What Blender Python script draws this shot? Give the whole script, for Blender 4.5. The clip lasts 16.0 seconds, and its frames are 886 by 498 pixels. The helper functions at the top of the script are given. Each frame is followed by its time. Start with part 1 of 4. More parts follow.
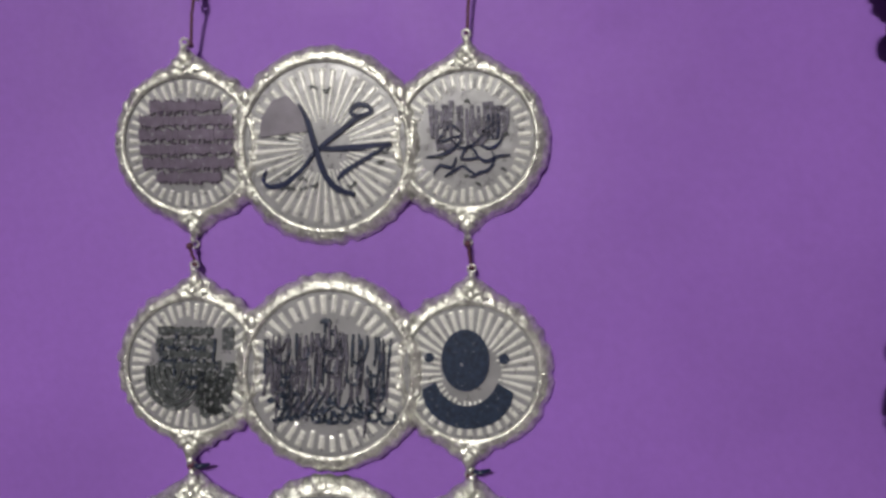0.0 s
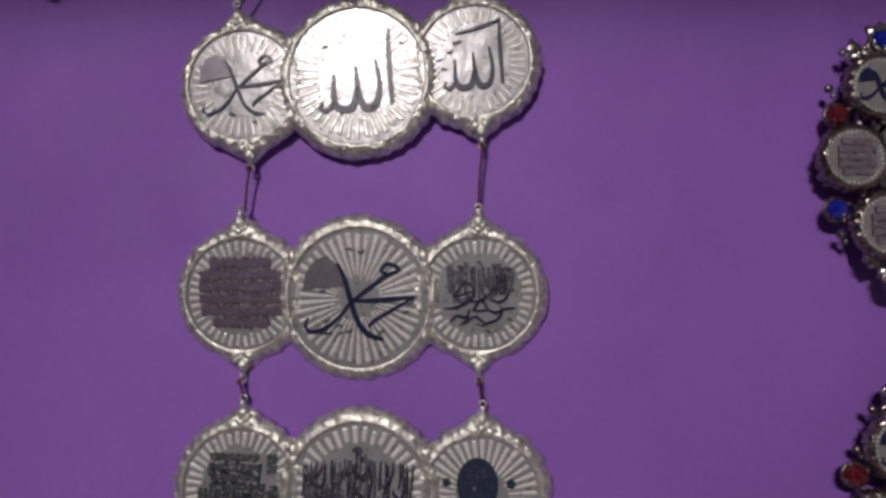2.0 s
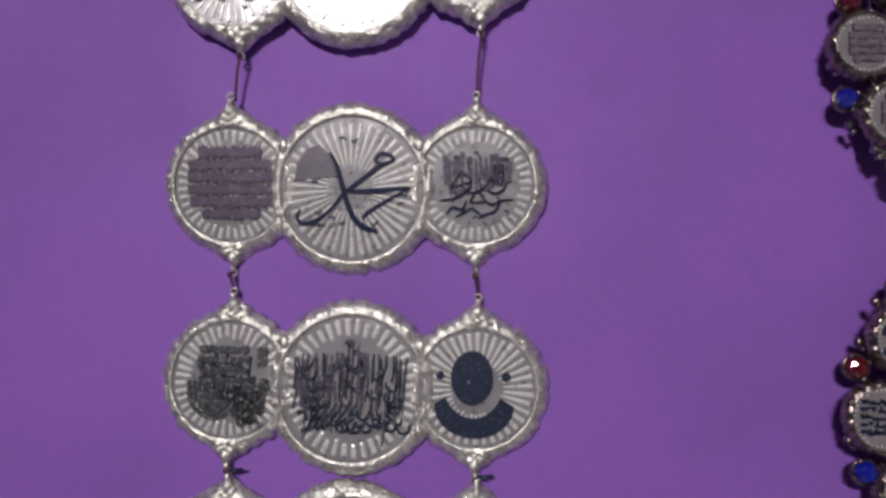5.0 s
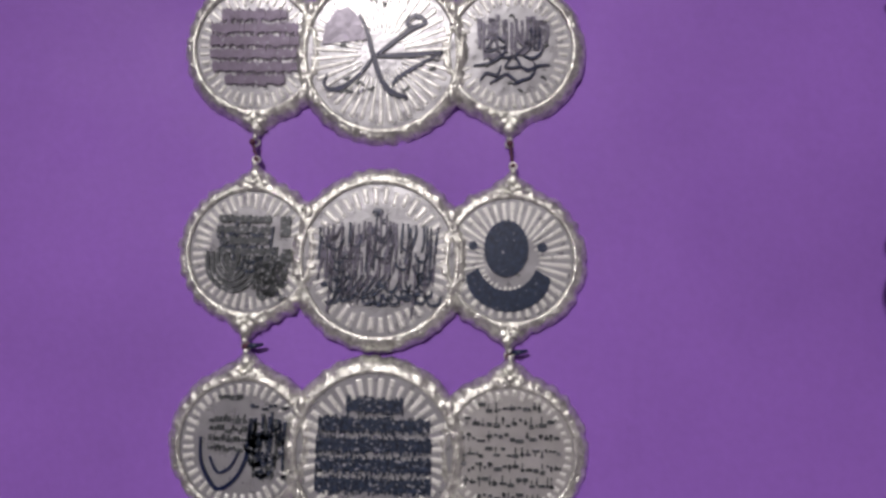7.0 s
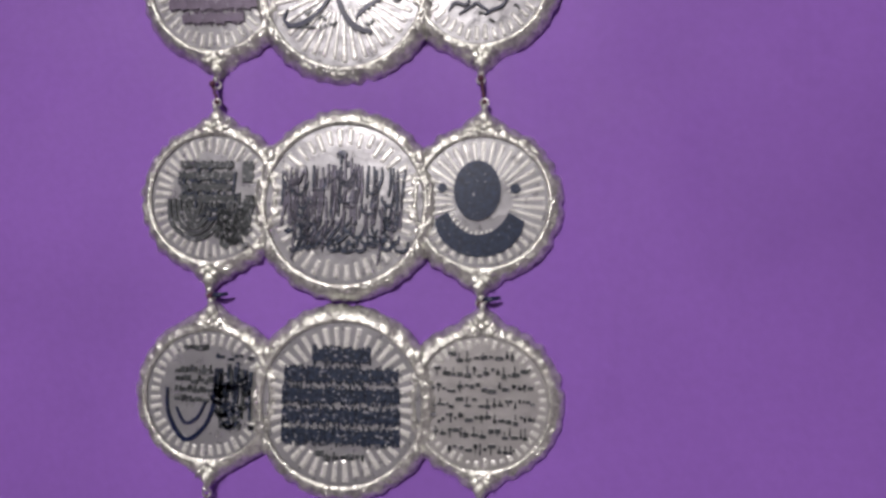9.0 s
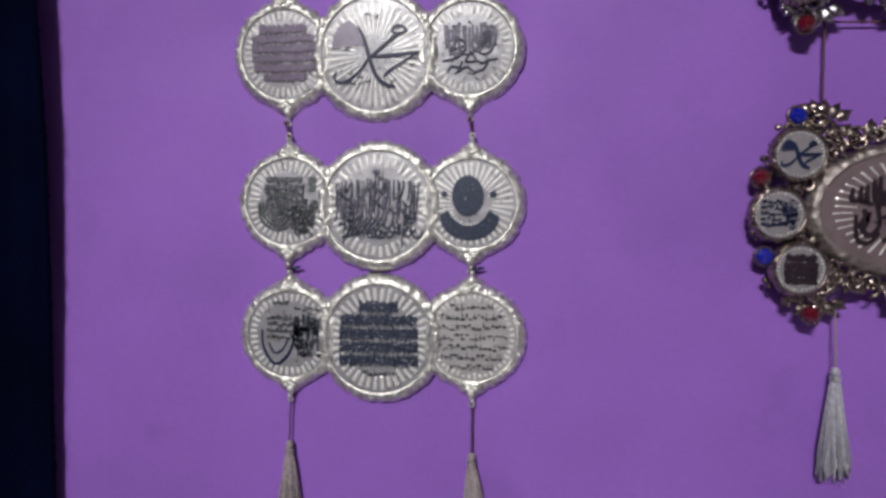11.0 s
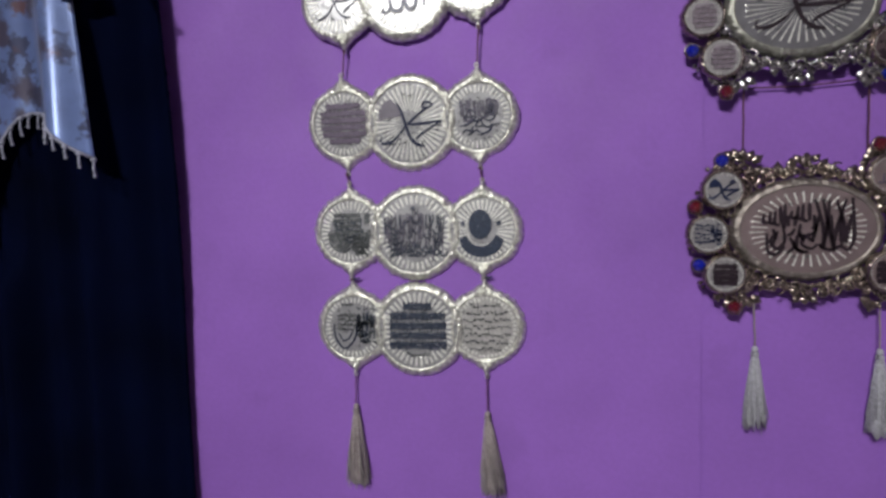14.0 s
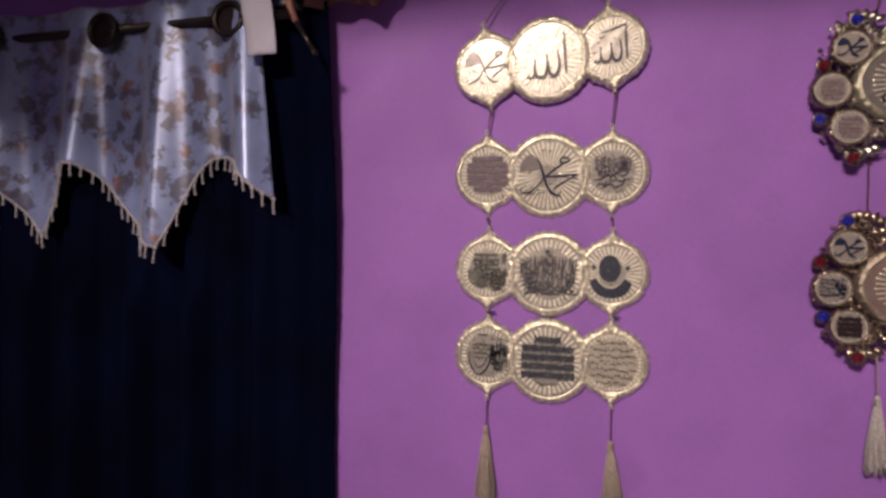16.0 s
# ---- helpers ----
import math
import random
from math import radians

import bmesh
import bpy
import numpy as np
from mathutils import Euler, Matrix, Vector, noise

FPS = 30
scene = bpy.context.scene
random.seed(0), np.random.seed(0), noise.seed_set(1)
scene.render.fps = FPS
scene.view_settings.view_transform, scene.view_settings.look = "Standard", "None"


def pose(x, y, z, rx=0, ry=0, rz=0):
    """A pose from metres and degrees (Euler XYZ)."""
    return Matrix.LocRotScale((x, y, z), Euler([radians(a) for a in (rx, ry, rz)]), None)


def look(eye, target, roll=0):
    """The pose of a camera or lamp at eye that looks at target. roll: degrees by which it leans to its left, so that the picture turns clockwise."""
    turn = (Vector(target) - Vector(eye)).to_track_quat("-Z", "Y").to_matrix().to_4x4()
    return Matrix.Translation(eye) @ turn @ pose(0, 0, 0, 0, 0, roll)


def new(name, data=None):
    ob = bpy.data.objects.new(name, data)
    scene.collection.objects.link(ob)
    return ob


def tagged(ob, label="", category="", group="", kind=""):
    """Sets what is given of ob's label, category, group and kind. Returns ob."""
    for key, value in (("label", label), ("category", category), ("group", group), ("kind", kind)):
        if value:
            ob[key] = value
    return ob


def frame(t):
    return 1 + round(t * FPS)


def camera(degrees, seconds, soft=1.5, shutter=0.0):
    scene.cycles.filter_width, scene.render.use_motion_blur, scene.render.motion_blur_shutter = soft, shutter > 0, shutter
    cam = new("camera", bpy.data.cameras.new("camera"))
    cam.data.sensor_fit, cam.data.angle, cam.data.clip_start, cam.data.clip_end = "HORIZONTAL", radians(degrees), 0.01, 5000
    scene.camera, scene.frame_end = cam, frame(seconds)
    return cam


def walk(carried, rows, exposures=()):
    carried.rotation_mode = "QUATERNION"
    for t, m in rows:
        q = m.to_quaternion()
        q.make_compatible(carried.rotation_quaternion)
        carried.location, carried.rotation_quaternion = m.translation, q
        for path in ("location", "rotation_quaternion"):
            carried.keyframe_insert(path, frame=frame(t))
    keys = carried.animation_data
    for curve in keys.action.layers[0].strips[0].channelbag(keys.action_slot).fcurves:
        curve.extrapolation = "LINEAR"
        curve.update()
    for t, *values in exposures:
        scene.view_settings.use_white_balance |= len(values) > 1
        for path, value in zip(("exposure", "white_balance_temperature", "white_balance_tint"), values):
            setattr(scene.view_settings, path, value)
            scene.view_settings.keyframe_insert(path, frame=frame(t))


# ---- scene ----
cam = camera(77.0, 16.0, soft=3.0)
PATH = [
    (0, (0.11, -0.367, 1.525), (-0.017, 1.629, 1.567), 0.7),
    (0.5, (0.098, -0.369, 1.564), (-0.004, 1.626, 1.664), 1.0),
    (1, (0.092, -0.394, 1.584), (0.015, 1.6, 1.719), 1.2),
    (1.5, (0.095, -0.397, 1.601), (0.017, 1.595, 1.762), 1.2),
    (2, (0.095, -0.439, 1.602), (-0.004, 1.551, 1.773), 0.9),
    (2.5, (0.109, -0.441, 1.619), (0.027, 1.549, 1.798), 1.0),
    (3, (0.113, -0.444, 1.631), (0.027, 1.545, 1.819), 1.1),
    (3.5, (0.108, -0.442, 1.615), (0.021, 1.549, 1.79), 1.3),
    (4, (0.102, -0.438, 1.591), (0.019, 1.554, 1.742), 1.2),
    (4.5, (0.091, -0.429, 1.555), (0.002, 1.565, 1.68), 1.5),
    (4.7, (0.097, -0.426, 1.546), (0.005, 1.569, 1.651), 1.4),
    (6.8, (0.077, -0.401, 1.438), (0.037, 1.59, 1.626), 2.1),
    (7, (0.073, -0.397, 1.427), (-0.006, 1.595, 1.586), 2.0),
    (7.5, (0.08, -0.388, 1.404), (0.009, 1.606, 1.533), 1.6),
    (8, (0.094, -0.384, 1.411), (0.018, 1.613, 1.505), 1.6),
    (8.5, (0.088, -0.38, 1.405), (-0.001, 1.615, 1.497), 1.6),
    (8.7, (0.103, -0.372, 1.406), (-0.043, 1.621, 1.49), 1.9),
    (10.8, (0.128, -0.521, 1.416), (-0.074, 1.469, 1.384), 0.6),
    (11, (0.133, -0.555, 1.419), (-0.064, 1.434, 1.376), 0.8),
    (11.5, (0.137, -0.583, 1.427), (-0.075, 1.405, 1.367), 0.7),
    (12, (0.151, -0.633, 1.431), (-0.077, 1.353, 1.366), 0.7),
    (12.5, (0.174, -0.704, 1.448), (-0.088, 1.276, 1.355), 0.3),
    (13, (0.19, -0.753, 1.453), (-0.106, 1.223, 1.364), 0.3),
    (13.5, (0.186, -0.752, 1.458), (-0.117, 1.223, 1.37), 0.1),
    (14, (0.181, -0.755, 1.462), (-0.159, 1.213, 1.371), -0.8),
    (14.5, (0.166, -0.758, 1.458), (-0.242, 1.197, 1.359), -1.1),
    (15, (0.136, -0.767, 1.458), (-0.344, 1.172, 1.353), 0.1),
    (15.5, (0.117, -0.789, 1.481), (-0.375, 1.149, 1.419), 1.2),
    (16, (0.075, -0.871, 1.484), (-0.44, 1.061, 1.482), 1.5),
]
# the camera's tint and brightness drift along the way
EXPO = [(0.0, 0.02, 6700, 11), (1.5, -0.50, 6700, 16), (3.0, -0.57, 6900, 22), (4.5, -0.33, 6500, 21), (7.0, -0.12, 6500, 21),
        (8.5, -0.06, 6550, 20), (11.0, 0.06, 6300, 16), (12.5, 0.06, 6300, 11), (14.0, 0.05, 6400, 11), (15.0, 0.09, 7400, 20),
        (16.0, 0.15, 9400, 26)]
walk(cam, [(t, look(eye, target, roll)) for t, eye, target, roll in PATH], EXPO)

# ---------------------------------------------------------------- light
world = bpy.data.worlds.new("world")
scene.world = world
world.use_nodes = True
world.node_tree.nodes["Background"].inputs[0].default_value = (0.5, 0.55, 0.7, 1)
world.node_tree.nodes["Background"].inputs[1].default_value = 0.02

LAMP = Vector((-0.55, -3.00, 2.90))      # a tube light hung under the ceiling
tube = bpy.data.lights.new("tube_light_glow", "AREA")
tube.shape, tube.size, tube.size_y, tube.energy, tube.color = "RECTANGLE", 0.6, 0.08, 20.5, (1.0, 0.97, 0.93)
tube.spread = radians(90)
new("tube_light_glow", tube).matrix_world = look(LAMP + Vector((0, 0.035, -0.01)), (0.25, 0.0, 1.15))


# ---------------------------------------------------------------- materials
def material(name, base, rough=0.5, metal=0.0, vary=0.0, vary_scale=8.0, bump=0.0, bump_scale=400.0, grain=0.0,
             rough_vary=0.0, coat=0.0, sheen=0.0, spec=0.5, stain=0.0, worn=0.0):
    """A surface with a broad mottling, a fine grain, uneven gloss and a fine relief, in metres."""
    m = bpy.data.materials.new(name)
    m.use_nodes = True
    nt = m.node_tree
    b = nt.nodes["Principled BSDF"]
    b.inputs["Base Color"].default_value = (*base, 1)
    b.inputs["Roughness"].default_value = rough
    b.inputs["Metallic"].default_value = metal
    b.inputs["Coat Weight"].default_value = coat
    b.inputs["Sheen Weight"].default_value = sheen
    b.inputs["Specular IOR Level"].default_value = spec
    co = nt.nodes.new("ShaderNodeTexCoord").outputs["Object"]

    def noise_tex(scale, detail=4.0):
        n = nt.nodes.new("ShaderNodeTexNoise")
        n.inputs["Scale"].default_value, n.inputs["Detail"].default_value = scale, detail
        nt.links.new(co, n.inputs["Vector"])
        return n.outputs["Fac"]

    col = None
    for amount, scale in ((vary, vary_scale), (grain, bump_scale)):
        if amount:
            mix = nt.nodes.new("ShaderNodeMix")
            mix.data_type, mix.blend_type = "RGBA", "MULTIPLY"
            ramp = nt.nodes.new("ShaderNodeMapRange")
            ramp.inputs["From Min"].default_value, ramp.inputs["From Max"].default_value = 0.3, 0.7
            ramp.inputs["To Min"].default_value, ramp.inputs["To Max"].default_value = 1 - amount, 1 + amount * 0.5
            nt.links.new(noise_tex(scale), ramp.inputs["Value"])
            mix.inputs["Factor"].default_value = 1
            if col:
                nt.links.new(col, mix.inputs["A"])
            else:
                mix.inputs["A"].default_value = (*base, 1)
            nt.links.new(ramp.outputs["Result"], mix.inputs["B"])
            col = mix.outputs["Result"]
    if stain:
        mix = nt.nodes.new("ShaderNodeMix")
        mix.data_type, mix.blend_type = "RGBA", "MULTIPLY"
        ramp = nt.nodes.new("ShaderNodeMapRange")
        ramp.inputs["From Min"].default_value, ramp.inputs["From Max"].default_value = 0.60, 0.72
        ramp.inputs["To Min"].default_value, ramp.inputs["To Max"].default_value = 1.0, 1 - stain
        nt.links.new(noise_tex(11, 6), ramp.inputs["Value"])
        mix.inputs["Factor"].default_value = 1
        nt.links.new(col, mix.inputs["A"])
        nt.links.new(ramp.outputs["Result"], mix.inputs["B"])
        col = mix.outputs["Result"]
    if worn:
        mix = nt.nodes.new("ShaderNodeMix")
        mix.data_type = "RGBA"
        ramp = nt.nodes.new("ShaderNodeMapRange")
        ramp.inputs["From Min"].default_value, ramp.inputs["From Max"].default_value = 0.66 - worn * 0.2, 0.74 - worn * 0.2
        ramp.inputs["To Min"].default_value, ramp.inputs["To Max"].default_value = 0.0, 0.85
        nt.links.new(noise_tex(380, 5), ramp.inputs["Value"])
        nt.links.new(ramp.outputs["Result"], mix.inputs["Factor"])
        nt.links.new(col, mix.inputs["A"])
        mix.inputs["B"].default_value = (0.42, 0.43, 0.45, 1)
        col = mix.outputs["Result"]
    if col:
        nt.links.new(col, b.inputs["Base Color"])
    if rough_vary:
        ramp = nt.nodes.new("ShaderNodeMapRange")
        ramp.inputs["From Min"].default_value, ramp.inputs["From Max"].default_value = 0.3, 0.7
        ramp.inputs["To Min"].default_value, ramp.inputs["To Max"].default_value = rough - rough_vary, rough + rough_vary
        nt.links.new(noise_tex(vary_scale * 3), ramp.inputs["Value"])
        nt.links.new(ramp.outputs["Result"], b.inputs["Roughness"])
    if bump:
        bp = nt.nodes.new("ShaderNodeBump")
        bp.inputs["Strength"].default_value, bp.inputs["Distance"].default_value = 1.0, bump
        nt.links.new(noise_tex(bump_scale, 3), bp.inputs["Height"])
        nt.links.new(bp.outputs["Normal"], b.inputs["Normal"])
    return m


PAINT = material("purple_wall_paint", (0.292, 0.127, 0.545), 0.68, vary=0.12, vary_scale=5, bump=0.0002, bump_scale=150,
                 grain=0.04, rough_vary=0.08, stain=0.08)
CREAM = material("cream_wall_paint", (0.75, 0.73, 0.72), 0.6, vary=0.1, vary_scale=4, bump=0.0004, bump_scale=160)
CEILING = material("ceiling_paint", (0.78, 0.77, 0.76), 0.8, vary=0.08, vary_scale=3, bump=0.0005, bump_scale=120)
FLOORING = material("pale_tile_floor", (0.52, 0.50, 0.50), 0.6, vary=0.2, vary_scale=4, bump=0.0006, bump_scale=90)
SILVER = material("embossed_pale_gilt", (0.80, 0.82, 0.74), 0.34, 0.78, vary=0.45, vary_scale=190, bump=0.0011,
                  bump_scale=420, rough_vary=0.1)
FOIL = material("brushed_silver_foil", (0.42, 0.43, 0.44), 0.32, 0.48, vary=0.14, vary_scale=45, bump=0.0007,
                bump_scale=60, rough_vary=0.08)
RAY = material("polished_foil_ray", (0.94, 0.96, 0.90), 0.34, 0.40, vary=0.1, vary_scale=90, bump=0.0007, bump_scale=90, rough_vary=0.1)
SMOKE = material("smoked_foil", (0.19, 0.18, 0.21), 0.42, 0.55, vary=0.2, vary_scale=90, rough_vary=0.08)
INK = material("blue_black_enamel", (0.010, 0.019, 0.062), 0.34, vary=0.3, vary_scale=200)
INK_GREY = material("worn_black_print", (0.085, 0.097, 0.100), 0.42, 0.2, vary=0.5, vary_scale=260, worn=0.45)
INK_PLUM = material("dark_plum_enamel", (0.024, 0.014, 0.022), 0.40, 0.1, vary=0.4, vary_scale=220)
INK_BLUE = material("worn_blue_print", (0.032, 0.047, 0.080), 0.40, 0.15, vary=0.85, vary_scale=330, worn=0.42)
INK_SEAL = material("slate_blue_print", (0.026, 0.042, 0.078), 0.40, 0.15, vary=0.5, vary_scale=330, worn=0.15)
INK_BROWN = material("brown_print", (0.155, 0.128, 0.180), 0.45, 0.3, vary=0.25, vary_scale=200, worn=0.15)
BRONZE = material("antique_gold_casting", (0.31, 0.262, 0.235), 0.17, 0.95, vary=0.4, vary_scale=140, bump=0.0003,
                  bump_scale=600, rough_vary=0.1)
TARNISH = material("tarnished_silver_casting", (0.36, 0.35, 0.36), 0.17, 0.95, vary=0.4, vary_scale=140, bump=0.0003,
                   bump_scale=600, rough_vary=0.1)
DULL_GILT = material("dull_gilt", (0.38, 0.345, 0.315), 0.42, 0.85, vary=0.4, vary_scale=180, bump=0.0009, bump_scale=480, rough_vary=0.1)
DULL_FOIL = material("tarnished_foil", (0.24, 0.24, 0.26), 0.40, 0.7, vary=0.16, vary_scale=60, bump=0.0007, bump_scale=60,
                     rough_vary=0.08)
PLUM_FOIL = material("dark_plum_foil", (0.13, 0.095, 0.105), 0.45, 0.6, vary=0.14, vary_scale=60, rough_vary=0.08)
GREY_GILT = material("greyed_gilt", (0.40, 0.41, 0.36), 0.40, 0.85, vary=0.4, vary_scale=180, bump=0.0009, bump_scale=480, rough_vary=0.1)
ROSE_FOIL = material("rose_gold_foil", (0.31, 0.245, 0.25), 0.45, 0.7, vary=0.14, vary_scale=60, rough_vary=0.08)
PEARL = material("pearl_white_foil", (0.31, 0.30, 0.31), 0.45, 0.4, vary=0.12, vary_scale=120, rough_vary=0.08)
CORD = material("maroon_cord", (0.11, 0.035, 0.06), 0.6, vary=0.35, vary_scale=500, bump=0.0004, bump_scale=900)
PALE_CORD = material("grey_silk_cord", (0.32, 0.27, 0.27), 0.5, vary=0.35, vary_scale=500, bump=0.0004, bump_scale=900)
TASSEL_TAN = material("tan_silk_thread", (0.32, 0.275, 0.275), 0.5, vary=0.4, vary_scale=260, sheen=0.4)
TASSEL_GREY = material("silver_grey_silk_thread", (0.42, 0.43, 0.48), 0.45, vary=0.4, vary_scale=260, sheen=0.4)
RED_GEM = material("red_glass_gem", (0.10, 0.002, 0.010), 0.06, coat=1.0, spec=0.8)
BLUE_GEM = material("blue_glass_gem", (0.004, 0.012, 0.30), 0.06, coat=1.0, spec=0.8)
NAVY = material("navy_velvet", (0.0008, 0.0023, 0.0145), 0.85, vary=0.5, vary_scale=6, bump=0.0004, bump_scale=700, spec=0.03)
WHITE_CLOTH = material("white_cotton", (0.44, 0.48, 0.66), 0.8, vary=0.1, vary_scale=20, bump=0.0003, bump_scale=900)
FRINGE = material("grey_white_thread", (0.36, 0.38, 0.48), 0.7, vary=0.25, vary_scale=200)
MAROON = material("maroon_cloth", (0.045, 0.006, 0.02), 0.8, vary=0.4, vary_scale=25, bump=0.0004, bump_scale=600)
DARK_METAL = material("dark_bronze_metal", (0.03, 0.025, 0.03), 0.35, 0.7, vary=0.3, vary_scale=40)
STEEL = material("dull_steel", (0.45, 0.45, 0.48), 0.35, 0.9, vary=0.2, vary_scale=60)
GLOW = bpy.data.materials.new("lit_bulb_glass")
GLOW.use_nodes = True
GLOW.node_tree.nodes["Principled BSDF"].inputs["Emission Color"].default_value = (1, 0.92, 0.82, 1)
GLOW.node_tree.nodes["Principled BSDF"].inputs["Emission Strength"].default_value = 27


def floral_satin():
    """Pale satin printed with brown blooms and slate leaves."""
    m = material("floral_satin", (0.19, 0.28, 0.57), 0.34, 0.2, vary=0.15, vary_scale=30, sheen=0.3)
    nt = m.node_tree
    b = nt.nodes["Principled BSDF"]
    co = nt.nodes.new("ShaderNodeTexCoord").outputs["Object"]
    last = b.inputs["Base Color"].links[0].from_socket
    for scale, size, tone, wobble, seed in ((15, 0.16, (0.08, 0.05, 0.055), 0.07, 0.0), (23, 0.24, (0.045, 0.045, 0.085), 0.05, 3.1),
                                            (33, 0.22, (0.06, 0.06, 0.10), 0.04, 7.7), (21, 0.12, (0.20, 0.085, 0.045), 0.05, 5.2)):
        shift = nt.nodes.new("ShaderNodeVectorMath")
        shift.inputs[1].default_value = (seed, 0, seed * 0.37)
        nt.links.new(co, shift.inputs[0])
        warp = nt.nodes.new("ShaderNodeTexNoise")
        warp.inputs["Scale"].default_value = scale * 3
        nt.links.new(shift.outputs[0], warp.inputs["Vector"])
        mad = nt.nodes.new("ShaderNodeVectorMath")
        mad.operation = "MULTIPLY_ADD"
        mad.inputs[1].default_value = (wobble, 0.0, wobble)
        nt.links.new(warp.outputs["Color"], mad.inputs[0])
        nt.links.new(shift.outputs[0], mad.inputs[2])
        flat = nt.nodes.new("ShaderNodeVectorMath")
        flat.operation = "MULTIPLY"
        flat.inputs[1].default_value = (1, 0, 0.8)
        nt.links.new(mad.outputs[0], flat.inputs[0])
        vor = nt.nodes.new("ShaderNodeTexVoronoi")
        vor.inputs["Scale"].default_value = scale
        nt.links.new(flat.outputs[0], vor.inputs["Vector"])
        edge = nt.nodes.new("ShaderNodeMapRange")
        edge.inputs["From Min"].default_value, edge.inputs["From Max"].default_value = size, size + 0.14
        edge.inputs["To Min"].default_value, edge.inputs["To Max"].default_value = 0.8, 0.0
        nt.links.new(vor.outputs["Distance"], edge.inputs["Value"])
        mix = nt.nodes.new("ShaderNodeMix")
        mix.data_type = "RGBA"
        nt.links.new(edge.outputs["Result"], mix.inputs["Factor"])
        nt.links.new(last, mix.inputs["A"])
        mix.inputs["B"].default_value = (*tone, 1)
        last = mix.outputs["Result"]
    nt.links.new(last, b.inputs["Base Color"])
    return m


FLORAL = floral_satin()


# ---------------------------------------------------------------- building helpers
def mesh_part(name, verts, faces, mat, parent=None, label="", smooth=True, at=(0, 0, 0)):
    me = bpy.data.meshes.new(name)
    me.from_pydata([tuple(v) for v in verts], [], faces)
    if smooth:
        me.polygons.foreach_set("use_smooth", [True] * len(me.polygons))
    me.materials.append(mat)
    me.update()
    ob = new(name, me)
    ob.location = at
    if parent:
        ob.parent = parent
    if label:
        ob["label"] = label
    return ob


def part(name, bm, mat, parent=None, label="", smooth=False, at=(0, 0, 0)):
    me = bpy.data.meshes.new(name)
    bmesh.ops.recalc_face_normals(bm, faces=bm.faces)
    for f in bm.faces:
        f.smooth = smooth
    bm.to_mesh(me)
    bm.free()
    me.materials.append(mat)
    ob = new(name, me)
    ob.location = at
    if parent:
        ob.parent = parent
    if label:
        ob["label"] = label
    return ob


def box_bm(x0, x1, y0, y1, z0, z1, bevel=0.0, bm=None):
    bm = bm or bmesh.new()
    r = bmesh.ops.create_cube(bm, size=1, matrix=Matrix.Translation(((x0 + x1) / 2, (y0 + y1) / 2, (z0 + z1) / 2))
                              @ Matrix.Diagonal((x1 - x0, y1 - y0, z1 - z0, 1)))
    if bevel:
        edges = list({e for v in r["verts"] for e in v.link_edges})
        bmesh.ops.bevel(bm, geom=edges, offset=bevel, segments=2, affect="EDGES")
    return bm


